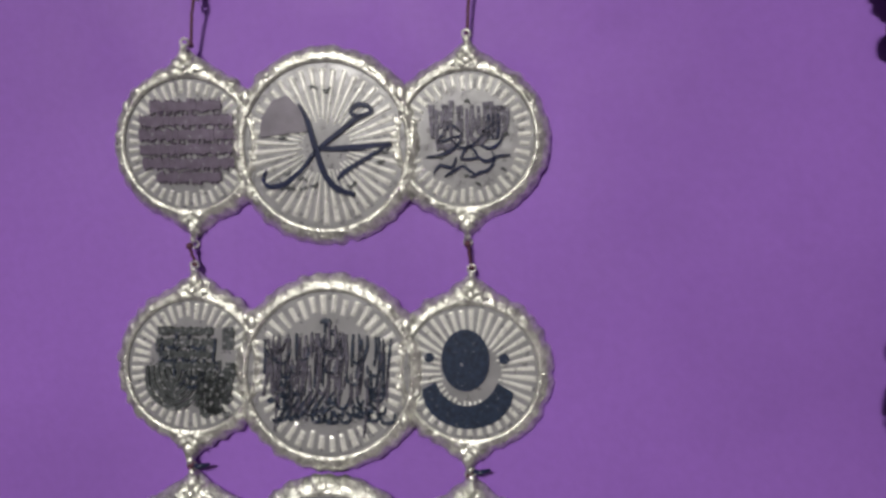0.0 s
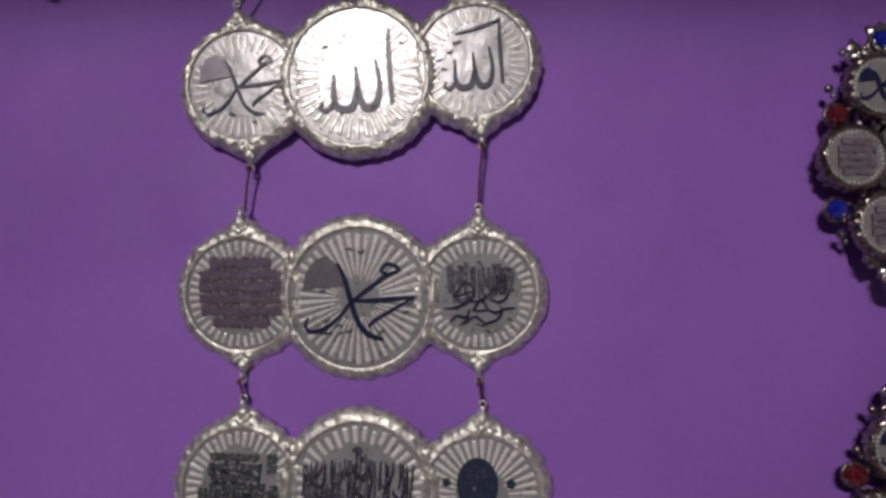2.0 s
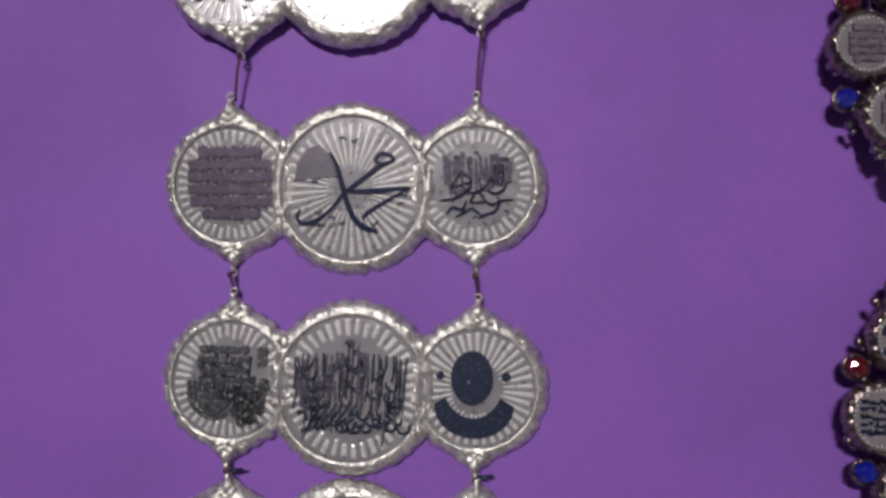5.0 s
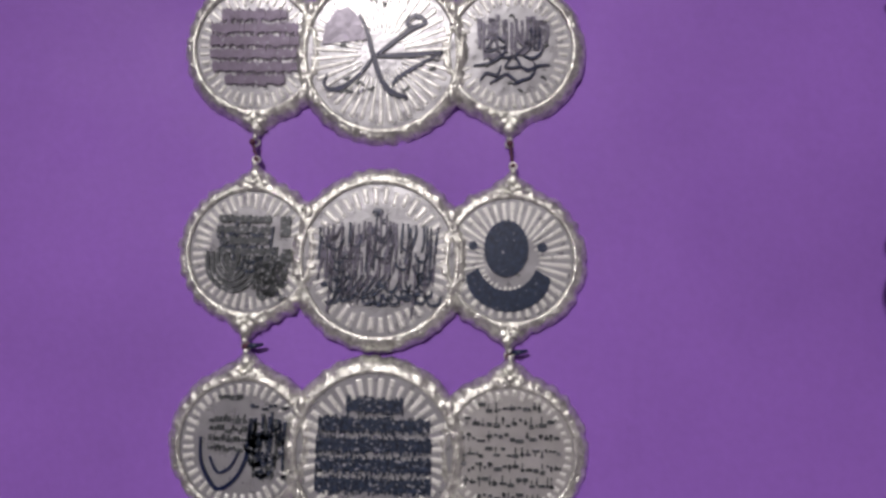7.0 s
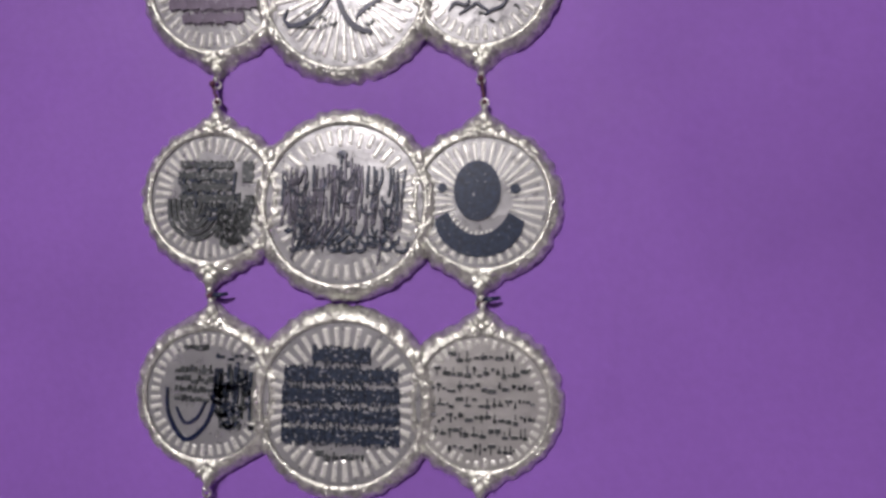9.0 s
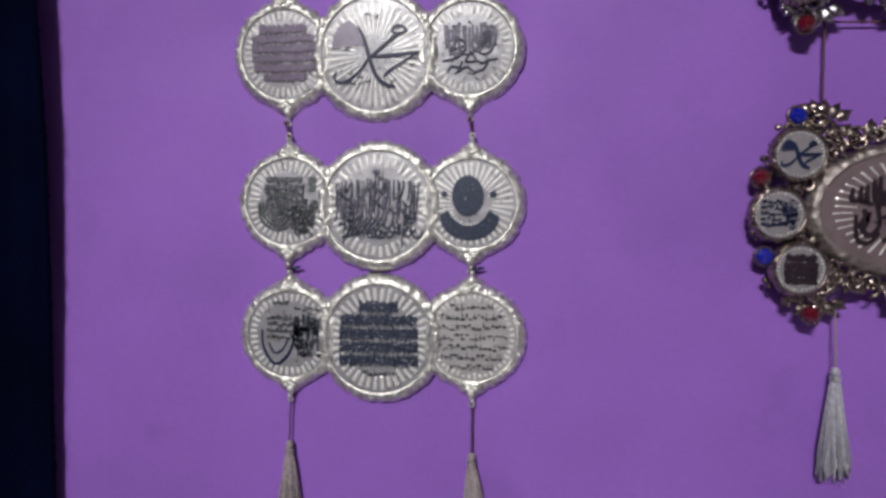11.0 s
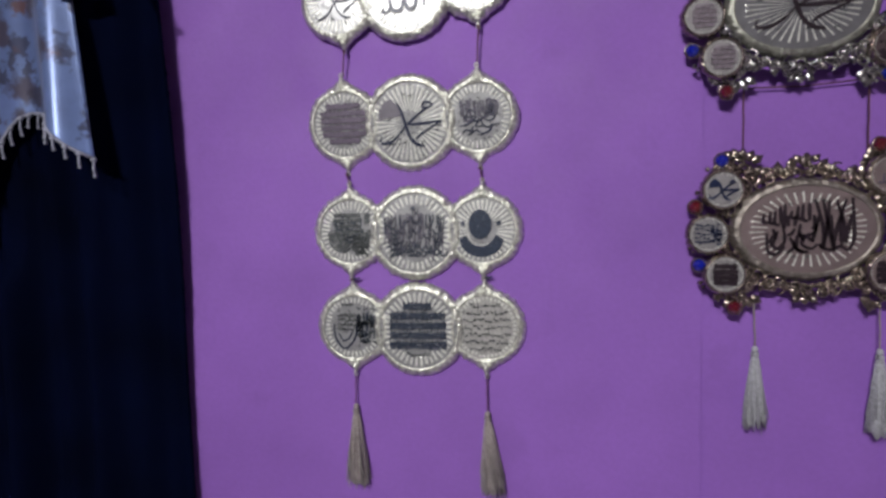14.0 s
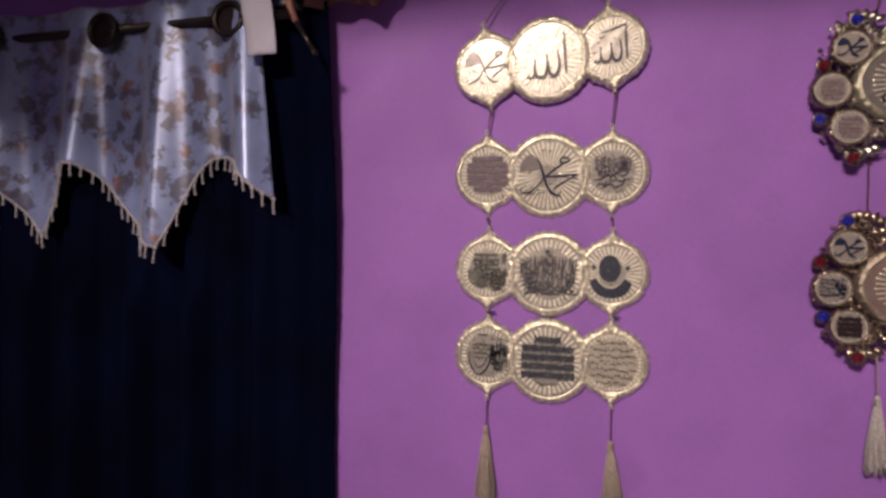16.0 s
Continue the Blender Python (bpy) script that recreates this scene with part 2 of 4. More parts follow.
class Geo:
    """Vertices and faces gathered for one mesh."""

    def __init__(self):
        self.v, self.f = [], []

    def add(self, verts, faces):
        n = len(self.v)
        self.v += [Vector(p) for p in verts]
        self.f += [tuple(n + i for i in f) for f in faces]

    def tube(self, pts, radius, sides=7, taper=None):
        """A round cord through the points; taper: a radius for each."""
        pts = [Vector(p) for p in pts]
        rows = []
        for i, p in enumerate(pts):
            d = (pts[min(i + 1, len(pts) - 1)] - pts[max(i - 1, 0)]).normalized()
            a = d.orthogonal().normalized() if abs(d.y) > 0.9 else d.cross(Vector((0, 1, 0))).normalized()
            b = d.cross(a)
            r = taper[i] if taper else radius
            rows.append([p + (a * math.cos(k * math.tau / sides) + b * math.sin(k * math.tau / sides)) * r for k in range(sides)])
        faces = [(i * sides + k, i * sides + (k + 1) % sides, (i + 1) * sides + (k + 1) % sides, (i + 1) * sides + k)
                 for i in range(len(pts) - 1) for k in range(sides)]
        faces += [tuple(range(sides))[::-1], tuple((len(pts) - 1) * sides + k for k in range(sides))]
        self.add([p for r in rows for p in r], faces)

    def ball(self, c, r, squash=(1, 1, 1), u=8, w=5):
        c = Vector(c)
        verts = [c + Vector((0, 0, r * squash[2]))]
        for i in range(1, w):
            t = math.pi * i / w
            verts += [c + Vector((r * squash[0] * math.sin(t) * math.cos(k * math.tau / u),
                                  r * squash[1] * math.sin(t) * math.sin(k * math.tau / u), r * squash[2] * math.cos(t))) for k in range(u)]
        verts.append(c - Vector((0, 0, r * squash[2])))
        faces = [(0, 1 + k, 1 + (k + 1) % u) for k in range(u)]
        for i in range(w - 2):
            faces += [(1 + i * u + k, 1 + (i + 1) * u + k, 1 + (i + 1) * u + (k + 1) % u, 1 + i * u + (k + 1) % u) for k in range(u)]
        n = len(verts) - 1
        faces += [(n, 1 + (w - 2) * u + (k + 1) % u, 1 + (w - 2) * u + k) for k in range(u)]
        self.add(verts, faces)

    def ribbon(self, pts, widths, y0, y1):
        """A flat raised pen stroke in the xz plane, from depth y0 forward to y1."""
        pts = smooth_line([Vector((p[0], p[1])) for p in pts], 5)
        n = len(pts)
        ws = [float(np.interp(i / (n - 1), np.linspace(0, 1, len(widths)), widths)) for i in range(n)]
        left, right = [], []
        for i, p in enumerate(pts):
            d = (pts[min(i + 1, n - 1)] - pts[max(i - 1, 0)]).normalized()
            s = Vector((-d.y, d.x)) * ws[i] / 2
            left.append(p + s), right.append(p - s)
        verts = [(q.x, y, q.y) for y in (y0, y1) for q in left + right]
        m = 2 * n
        faces = []
        for i in range(n - 1):
            faces += [(m + i, m + i + 1, m + n + i + 1, m + n + i), (i, i + 1, m + i + 1, m + i),
                      (n + i + 1, n + i, m + n + i, m + n + i + 1)]
        faces += [(0, m, m + n, n), (n - 1, 2 * n - 1, m + 2 * n - 1, m + n - 1)]
        self.add(verts, faces)

    def bar(self, x0, x1, z0, z1, y0, y1):
        v = [(x, y, z) for y in (y0, y1) for x, z in ((x0, z0), (x1, z0), (x1, z1), (x0, z1))]
        self.add(v, [(4, 5, 6, 7), (0, 1, 5, 4), (1, 2, 6, 5), (2, 3, 7, 6), (3, 0, 4, 7)])

    def done(self, name, mat, parent=None, label="", smooth=True, at=(0, 0, 0)):
        return mesh_part(name, self.v, self.f, mat, parent, label, smooth, at)


def smooth_line(pts, steps):
    """Catmull-Rom points through pts."""
    out = []
    for i in range(len(pts) - 1):
        p0, p1, p2, p3 = pts[max(i - 1, 0)], pts[i], pts[i + 1], pts[min(i + 2, len(pts) - 1)]
        for s in range(steps):
            t = s / steps
            out.append(0.5 * ((2 * p1) + (p2 - p0) * t + (2 * p0 - 5 * p1 + 4 * p2 - p3) * t * t + (3 * p1 - p0 - 3 * p2 + p3) * t ** 3))
    out.append(pts[-1])
    return out


# ---------------------------------------------------------------- the room
WALL_Y = 0.0075
X0, X1, Y0, CEIL = -1.9, 1.7, -3.6, 3.0


def slab(name, x0, x1, y0, y1, z0, z1, mat, label):
    return tagged(part(name, box_bm(x0, x1, y0, y1, z0, z1), mat), label, name.split("_")[0], kind="structure")


PIL_L, PIL_R = 0.388, 0.600
slab("wall_north", X0, PIL_L, WALL_Y, WALL_Y + 0.15, 0, CEIL, PAINT, "purple painted plaster wall with faint mottling")
slab("wall_recess", PIL_R, X1, WALL_Y + 0.016, WALL_Y + 0.195, 0, CEIL, PAINT, "purple painted wall set slightly back beside the pilaster")
slab("wall_panel", PIL_L, PIL_R, WALL_Y + 0.007, WALL_Y + 0.15, 0, CEIL, PAINT, "shallow purple painted panel of the wall")
slab("wall_south", X0, X1, Y0 - 0.15, Y0, 0, CEIL, CREAM, "cream painted wall behind the viewer")
slab("wall_west", X0 - 0.15, X0, Y0 - 0.15, WALL_Y + 0.15, 0, CEIL, PAINT, "purple painted side wall beyond the curtain")
slab("wall_east", X1, X1 + 0.15, Y0 - 0.15, WALL_Y + 0.195, 0, CEIL, CREAM, "cream painted side wall")
slab("floor", X0 - 0.15, X1 + 0.15, Y0 - 0.15, WALL_Y + 0.162, -0.1, 0, FLOORING, "pale grey floor")
slab("ceiling", X0 - 0.15, X1 + 0.15, Y0 - 0.15, WALL_Y + 0.162, CEIL, CEIL + 0.1, CEILING, "off-white painted ceiling")

# ---------------------------------------------------------------- medallions
R_MID, F_MID = 0.0660, 0.0545      # outer and face radius of the large medallion
R_SML, F_SML, TIP = 0.0542, 0.0437, 0.0645
SIDE = {-1: -0.0938, 1: 0.0942}    # centres of the outer medallions beside the large one


def rim_geo(geo, cx, cz, face, outline, seed, depth=0.006, beads=36, face_z=1.0):
    """An embossed rim between a face (an ellipse) and an uneven outline, with a rolled inner lip and beaded edge."""
    rnd = random.Random(seed)
    n, rings = 216, 9
    ph = [rnd.uniform(0, 6.28) for _ in range(6)]
    verts = []
    for k in range(n):
        a = math.tau * k / n
        ro = outline(a) + 0.0013 * noise.noise(Vector((9 * math.cos(a) * beads / 30, seed * 0.7, 9 * math.sin(a) * beads / 30))) + 0.0007 * abs(math.sin(a * beads / 2)) + 0.0006 * math.sin(a * 23 + ph[0]) * math.sin(a * 7 + ph[1])
        ri = face / math.sqrt(math.cos(a) ** 2 + (math.sin(a) / face_z) ** 2)
        for j in range(rings):
            s = j / (rings - 1)
            r = ri + (ro - ri) * s
            lip = 0.0017 * math.exp(-((s - 0.14) / 0.11) ** 2)
            px, pz = cx + r * math.cos(a), cz + r * math.sin(a)
            leaf = 0.0020 * noise.noise(Vector((px * 170, seed * 1.7, pz * 170))) + 0.0008 * noise.noise(Vector((px * 420, seed * 2.3, pz * 420)))
            leaf *= min(1.0, max(0.0, (s - 0.22) / 0.2))
            fall = depth * max(0.0, (s - 0.40) / 0.60) ** 1.5 - 0.0010 * math.sin(math.pi * s)
            y = -(0.0018 + lip + leaf) + fall
            verts.append((cx + r * math.cos(a), y, cz + r * math.sin(a)))
    faces = [(k * rings + j, ((k + 1) % n) * rings + j, ((k + 1) % n) * rings + j + 1, k * rings + j + 1)
             for k in range(n) for j in range(rings - 1)]
    m = len(verts)
    verts += [(cx + (outline(math.tau * k / n) - 0.002) * math.cos(math.tau * k / n), depth + 0.001,
               cz + (outline(math.tau * k / n) - 0.002) * math.sin(math.tau * k / n)) for k in range(n)]
    faces += [(k * rings + rings - 1, ((k + 1) % n) * rings + rings - 1, m + (k + 1) % n, m + k) for k in range(n)]
    faces.append(tuple(m + k for k in range(n)))
    geo.add(verts, faces)


def pointed(a):
    """Outline of a round medallion drawn out to a point above and below."""
    d = min(abs(a - math.pi / 2), abs(a - 3 * math.pi / 2))
    phi = math.acos(R_SML / TIP)
    return R_SML / math.cos(phi - d) - 0.0015 * math.sin(math.pi * d / phi) if d < phi else R_SML


def leaf(g, x, z, ln, turn, y=-0.001, w=0.36):
    """A small raised acanthus leaf."""
    d, s = Vector((math.cos(turn), 0, math.sin(turn))), Vector((-math.sin(turn), 0, math.cos(turn)))
    c = Vector((x, y, z))
    v, n = [], 7
    for i in range(n):
        t = i / (n - 1)
        half = ln * w * math.sin(math.pi * min(1, t * 0.9 + 0.1)) * (1 + 0.18 * math.sin(i * 2.5))
        mid = c + d * ln * t
        v += [mid + s * half + Vector((0, 0.001, 0)), mid + Vector((0, -0.0035 * math.sin(math.pi * (t * .8 + .1)), 0)), mid - s * half + Vector((0, 0.001, 0))]
    f = []
    for i in range(n - 1):
        f += [(3 * i, 3 * i + 1, 3 * i + 4, 3 * i + 3), (3 * i + 1, 3 * i + 2, 3 * i + 5, 3 * i + 4)]
    g.add(v, f)


def finial(geo, cx, cz, way, seed):
    """The curled leaf knob at a point, with its ring for the cord."""
    rnd = random.Random(seed)
    for turn, ln, back in ((0, 0.0150, 0.0150), (0.75, 0.0115, 0.0165), (-0.75, 0.0115, 0.0165), (1.35, 0.0125, 0.0185), (-1.35, 0.0125, 0.0185)):
        a = way * math.pi / 2 + turn + rnd.uniform(-0.12, 0.12)
        leaf(geo, cx, cz + way * (TIP - back), ln, a, -0.0022, 0.30)
    geo.ball((cx, -0.0022, cz + way * (TIP - 0.0145)), 0.0034, (1, 0.7, 1))
    geo.ball((cx, -0.0006, cz + way * (TIP - 0.0005)), 0.0026, (1, 0.8, 1))
    ring = [(cx + 0.0026 * math.cos(t), 0.001, cz + way * (TIP + 0.003) + 0.0026 * math.sin(t)) for t in np.linspace(0, math.tau, 13)]
    geo.tube(ring, 0.0009, 5)


def face_disc(name, parent, cx, cz, r, mat, rz=1.0, count=44, inner=0.7, outer=0.92, seed=0, wide=1.0):
    """A pressed foil face: bright raised rays standing in a duller ground, all one sheet."""
    rnd = random.Random(seed)
    ground, hi = -0.0012, -0.0010
    v, f, shine = [(cx, ground, cz)], [], []
    rings = 7
    for k in range(count):
        wid = rnd.uniform(0.44, 0.58) * wide
        ri, ro = inner + rnd.uniform(-0.03, 0.05), outer + rnd.uniform(-0.035, 0.015)
        rise = hi * rnd.uniform(0.7, 1.2)
        for q, top in ((0.0, 0), (0.30, 1), (0.70, 1), (1.0, 0)):
            a = math.tau * (k + 0.5 + (q - 0.5) * wid) / count
            for j, (rr, up) in enumerate(((ri, 0), (ri + 0.03, 1), (ro - 0.025, 1), (ro, 0), (max(ro, outer) + 0.02, 0), (1.01, 0), (1.03, 0))):
                y = ground + (rise if top and up == 1 else 0) - (0.0005 * up if up in (0.5, 0.2) else 0)
                v.append((cx + r * rr * math.cos(a), y, cz + r * rr * rz * math.sin(a)))
    n = count * 4
    for c in range(n):
        d = (c + 1) % n
        f.append((0, 1 + c * rings, 1 + d * rings))
        shine.append(0)
        for j in range(rings - 1):
            f.append((1 + c * rings + j, 1 + c * rings + j + 1, 1 + d * rings + j + 1, 1 + d * rings + j))
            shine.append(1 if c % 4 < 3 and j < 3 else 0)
    ob = mesh_part(name, v, f, mat, parent, smooth=False)
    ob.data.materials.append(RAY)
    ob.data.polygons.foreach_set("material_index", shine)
    return ob


INK_Y = (-0.0012, -0.0028)
CROSSED = [  # pen strokes in units of the face's radius: points, widths
    ([(-.30, .51), (-.2, .32), (-.12, .02), (-.01, -.32), (.14, -.51), (.36, -.585)], [.03, .06, .075, .075, .085, .05]),
    ([(-.11, -.04), (-.28, -.27), (-.5, -.44), (-.69, -.48), (-.77, -.39), (-.72, -.27)], [.03, .05, .07, .06, .04, .02]),
    ([(-.06, -.02), (.19, .17), (.43, .34), (.585, .39), (.55, .46), (.43, .49), (.34, .39), (.48, .34)],
     [.05, .06, .05, .05, .06, .06, .05, .03]),
    ([(-.06, -.03), (.38, -.02), (.82, .02)], [.04, .08, .03]),
    ([(.82, .02), (.48, -.17), (.23, -.32), (.16, -.41)], [.03, .05, .06, .03])]
UPRIGHT = [
    ([(.52, .68), (.49, .24), (.48, -.46)], [.03, .07, .05]),
    ([(.29, .22), (.32, -.15), (.24, -.44), (.07, -.46), (.0, -.2), (-.01, .15)], [.04, .06, .08, .09, .07, .03]),
    ([(-.01, -.15), (-.1, -.44), (-.29, -.46), (-.37, -.29), (-.34, .05)], [.05, .08, .09, .07, .03]),
    ([(-.37, -.34), (-.46, -.46), (-.58, -.44), (-.54, -.34)], [.05, .06, .05, .03])]
DASH = [([(-.30, .52), (.1, .58), (.54, .70)], [.02, .05, .03]), ([(-.36, .34), (-.2, .38)], [.05, .03])]


# the creed of the lower oval, in 205ths about its middle: the right-hand shafts and their foot, then the words leftwards
RIGHT_SHAFTS = [[(175, 135), (182, -40), (160, -100)], [(150, 130), (112, 0), (100, -95)], [(110, 125), (145, 0), (130, -80)],
                [(82, 125), (72, 0), (60, -90)], [(55, 130), (80, 0), (100, -90)], [(25, 130), (60, -10), (50, -90)],
                [(160, -100), (125, -80), (100, -95), (60, -90), (40, -70)]]
MIDDLE_WORD = [[(0, 115), (2, 35)], [(-25, 110), (-27, 45), (-5, 32)], [(-45, 100), (-47, 50), (-27, 40)], [(-70, 80), (-75, 50), (-47, 48)]]
NAME_WORD = [[(10, 0), (30, 15), (20, -20), (-15, -35), (-30, -70), (10, -90), (35, -70)], [(-15, -35), (-45, -30), (-50, -90), (-15, -105)],
             [(-60, 0), (-70, -20), (-90, -30)], [(-80, -40), (-60, -80), (-90, -110)]]
LEFT_WORDS = [[(-110, 20), (-100, -50), (-130, -90), (-160, -60), (-150, -30)], [(-175, -20), (-170, -100), (-135, -115), (-100, -80)],
              [(-120, 100), (-115, 20)], [(-140, 80), (-142, 25), (-120, 15)], [(-160, 75), (-162, 30), (-142, 22)],
              [(-185, 70), (-190, 30), (-162, 28)], [(-100, 110), (-102, 0)]]
FILLERS = [[(-35, 20), (-40, -20), (-20, -60)], [(20, 60), (25, 0)], [(-55, 60), (-58, 10)], [(40, 60), (15, -60)], [(130, 60), (128, -60)],
           [(-130, -10), (-150, -70)], [(-90, 60), (-85, 10)], [(-5, -40), (20, -60)], [(88, 60), (96, -60)], [(170, 60), (150, -70)],
           [(-150, 0), (-135, -45)], [(-70, -60), (-40, -100), (0, -105)]]
CREED = [([(x / 205, z / 205) for x, z in pts], [.036, .062, .036]) for pts in RIGHT_SHAFTS + MIDDLE_WORD + NAME_WORD + LEFT_WORDS + FILLERS]


def strokes(parent, cx, cz, r, script, mat=None, sx=1.0, marks=0, seed=1, bold=1.25):
    """Raised pen strokes, each a piece of enamel, and the small marks round them."""
    made = []
    for pts, widths in script:
        g = Geo()
        g.ribbon([(cx + x * r * sx, cz + z * r) for x, z in pts], [w * r * bold for w in widths], *INK_Y)
        made.append(g.done("pen_stroke", mat or INK, parent, smooth=False))
    rnd = random.Random(seed)
    g = Geo()
    for _ in range(marks):
        a, q = rnd.uniform(0, math.tau), r * rnd.uniform(0.5, 0.78)
        x, z = cx + q * math.cos(a) * sx, cz + q * math.sin(a)
        g.ribbon([(x, z), (x + r * .05, z + r * rnd.uniform(-.03, .03)), (x + r * .1, z + r * rnd.uniform(-.05, .05))], [r * .02, r * .035, r * .02], *INK_Y)
    if marks:
        made.append(tagged(g.done("fine_ornament", INK_GREY, parent, smooth=False), kind="stuff"))
    return made


def smoked_patch(parent, cx, cz, r):
    a = [(-.80, .12), (-.76, .36), (-.62, .56), (-.44, .62), (-.28, .46), (-.2, .18)]
    g = Geo()
    n = len(a)
    g.add([(cx + x * r, -0.0012, cz + z * r) for x, z in a] + [(cx + x * r, -0.0026, cz + z * r) for x, z in a],
          [tuple(range(n, 2 * n))] + [(i, (i + 1) % n, n + (i + 1) % n, n + i) for i in range(n)])
    return g.done("smoked_patch", SMOKE, parent, smooth=False)


def print_block(parent, cx, cz, w, h, lines, seed, mat, fill=0.62, round_to=0.0, dense=False, widths=None):
    """Rows of plain bars standing for print too small to read; dense: worn rows that run together."""
    rnd = random.Random(seed)
    g = Geo()
    step = h / lines
    for i in range(lines):
        z = cz + h / 2 - (i + 0.5) * step
        half = w / 2 * (widths[i] if widths else 1)
        if round_to:
            half = min(half, math.sqrt(max(round_to ** 2 - (z - cz) ** 2, 1e-8)))
        x = cx - half
        t = step * fill / 2
        if dense:
            g.bar(x, cx + half, z - t * 0.72, z + t * 0.72, INK_Y[0], INK_Y[1] + 0.0001)
        while x < cx + half - 0.0006:
            if dense:
                ln = rnd.uniform(0.0005, 0.0012)
                if rnd.random() > 0.15:
                    g.bar(x, x + ln, z - t * rnd.uniform(0.6, 1.32), z + t * rnd.uniform(0.6, 1.32), INK_Y[0], INK_Y[1] - rnd.uniform(0, 0.0002))
                x += ln
            else:
                ln = min(rnd.uniform(0.0012, 0.0055), cx + half - x)
                q, dz = t * rnd.uniform(0.6, 1.2), rnd.uniform(-0.26, 0.26) * step
                g.bar(x, x + ln, z - q + dz, z + q + dz, *INK_Y)
                if rnd.random() < 0.5:
                    g.bar(x + ln * .3, x + ln * .3 + 0.0008, z - step * rnd.uniform(0, .3), z + step * rnd.uniform(.2, .5), *INK_Y)
                x += ln + rnd.uniform(0.0003, 0.0014)
    return tagged(g.done("print_block", mat, parent, smooth=False), kind="stuff")


def interlaced(parent, cx, cz, w, h, seed, mat, uprights=13, bowls=9, weight=0.0012):
    """A dense block of tall pen shafts over sweeping bowls, worn past reading."""
    rnd = random.Random(seed)
    g = Geo()
    for i in range(uprights):
        x = cx - w / 2 + w * (i + 0.5 + rnd.uniform(-.3, .3)) / uprights
        z0, z1 = cz + h * rnd.uniform(-.44, .0), cz + h * rnd.uniform(.26, .46) * (1 - 0.2 * abs(x - cx) / (w / 2))
        g.ribbon([(x + rnd.uniform(-.001, .001), z1), (x, (z0 + z1) / 2), (x + rnd.uniform(-.002, .001), z0)],
                 [weight * rnd.uniform(.9, 1.7), weight, weight * .8], *INK_Y)
    for i in range(bowls):
        x, z = cx + w * rnd.uniform(-.42, .36), cz + h * rnd.uniform(-.42, .22)
        q = w * rnd.uniform(.06, .14)
        g.ribbon([(x - q, z + q * .7), (x - q * .8, z - q * .2), (x, z - q * .6), (x + q * .9, z - q * .1), (x + q * 1.2, z + q * .8)],
                 [weight * .6, weight * 1.2, weight * 1.7, weight * 1.2, weight * .5], *INK_Y)
    for i in range(bowls):
        x, z = cx + w * rnd.uniform(-.48, .44), cz + h * rnd.uniform(-.48, .48)
        g.bar(x, x + weight * rnd.uniform(1, 2.6), z, z + weight * rnd.uniform(.8, 1.6), *INK_Y)
    return tagged(g.done("interlaced_script", mat, parent, smooth=False), kind="stuff")


def seal(parent, cx, cz, r):
    """An oval shield over a broad crescent, with a dot on either side."""
    g = Geo()
    n = 40

    def blob(pts):
        m = len(pts)
        g.add([(x, INK_Y[0], z) for x, z in pts] + [(x, INK_Y[1], z) for x, z in pts],
              [tuple(range(m, 2 * m))] + [(i, (i + 1) % m, m + (i + 1) % m, m + i) for i in range(m)])
    blob([(cx - .08 * r + .36 * r * math.cos(math.tau * k / n), cz + .18 * r + .46 * r * math.sin(math.tau * k / n)) for k in range(n)])
    for x, rr in ((-.62, .075), (.50, .08)):
        blob([(cx + x * r + rr * r * math.cos(math.tau * k / 14), cz + .21 * r + rr * r * math.sin(math.tau * k / 14)) for k in range(14)])
    outer = [(cx - .04 * r + .68 * r * math.cos(t), cz - .28 * r + .56 * r * math.sin(t)) for t in np.linspace(math.radians(180), math.radians(360), 28)]
    inner = [(cx - .06 * r + .52 * r * math.cos(t), cz + .14 * r + .64 * r * math.sin(t)) for t in np.linspace(math.radians(333), math.radians(207), 28)]
    blob(outer + inner)
    return g.done("crescent_seal", INK_SEAL, parent, smooth=False)


def triple_medallion(parent, at, tilt, seed, fill, lean=0.0):
    """Three joined medallions on one embossed plate; fill: a function for each face."""
    g = Geo()
    rim_geo(g, SIDE[-1], 0.0015, F_SML, pointed, seed, beads=30)
    rim_geo(g, SIDE[1], 0.0015, F_SML, pointed, seed + 1, beads=30)
    h = Geo()
    rim_geo(h, 0, -0.0015, F_MID, lambda a: R_MID, seed + 2, beads=42)
    g.add([v + Vector((0, -0.0012, 0)) for v in h.v], h.f)
    for s in (-1, 1):
        for way in (1, -1):
            finial(g, SIDE[s], 0.0015, way, seed + 5 * s + way)
        for z in (0.031, -0.031):
            g.ball((s * 0.0515, -0.002, z), 0.0055, (0.8, 0.7, 1.2))
    row = g.done("triple_medallion", SILVER, parent, at=at)
    row.rotation_euler = (radians(lean), radians(-tilt), 0)
    for i, (cx, cz, r) in enumerate(((SIDE[-1], 0.0015, F_SML), (0, -0.0015, F_MID), (SIDE[1], 0.0015, F_SML))):
        for ob in fill[i](row, cx, cz, r, seed * 10 + i):
            if i == 1:
                ob.location.y = -0.0012
    return row


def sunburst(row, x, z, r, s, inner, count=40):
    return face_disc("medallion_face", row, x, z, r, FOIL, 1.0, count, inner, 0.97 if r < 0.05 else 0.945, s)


def f_crossed(row, x, z, r, s):
    small = r < 0.05
    return [sunburst(row, x, z, r, s, 0.60 if small else 0.30, 38 if small else 42), smoked_patch(row, x, z, r),
            *strokes(row, x, z, r, CROSSED, marks=5 if small else 12, seed=s, bold=0.85 if small else 1.0)]


def f_upright(row, x, z, r, s):
    return [sunburst(row, x, z, r, s, 0.58), *strokes(row, x, z, r, UPRIGHT, marks=3, seed=s)]


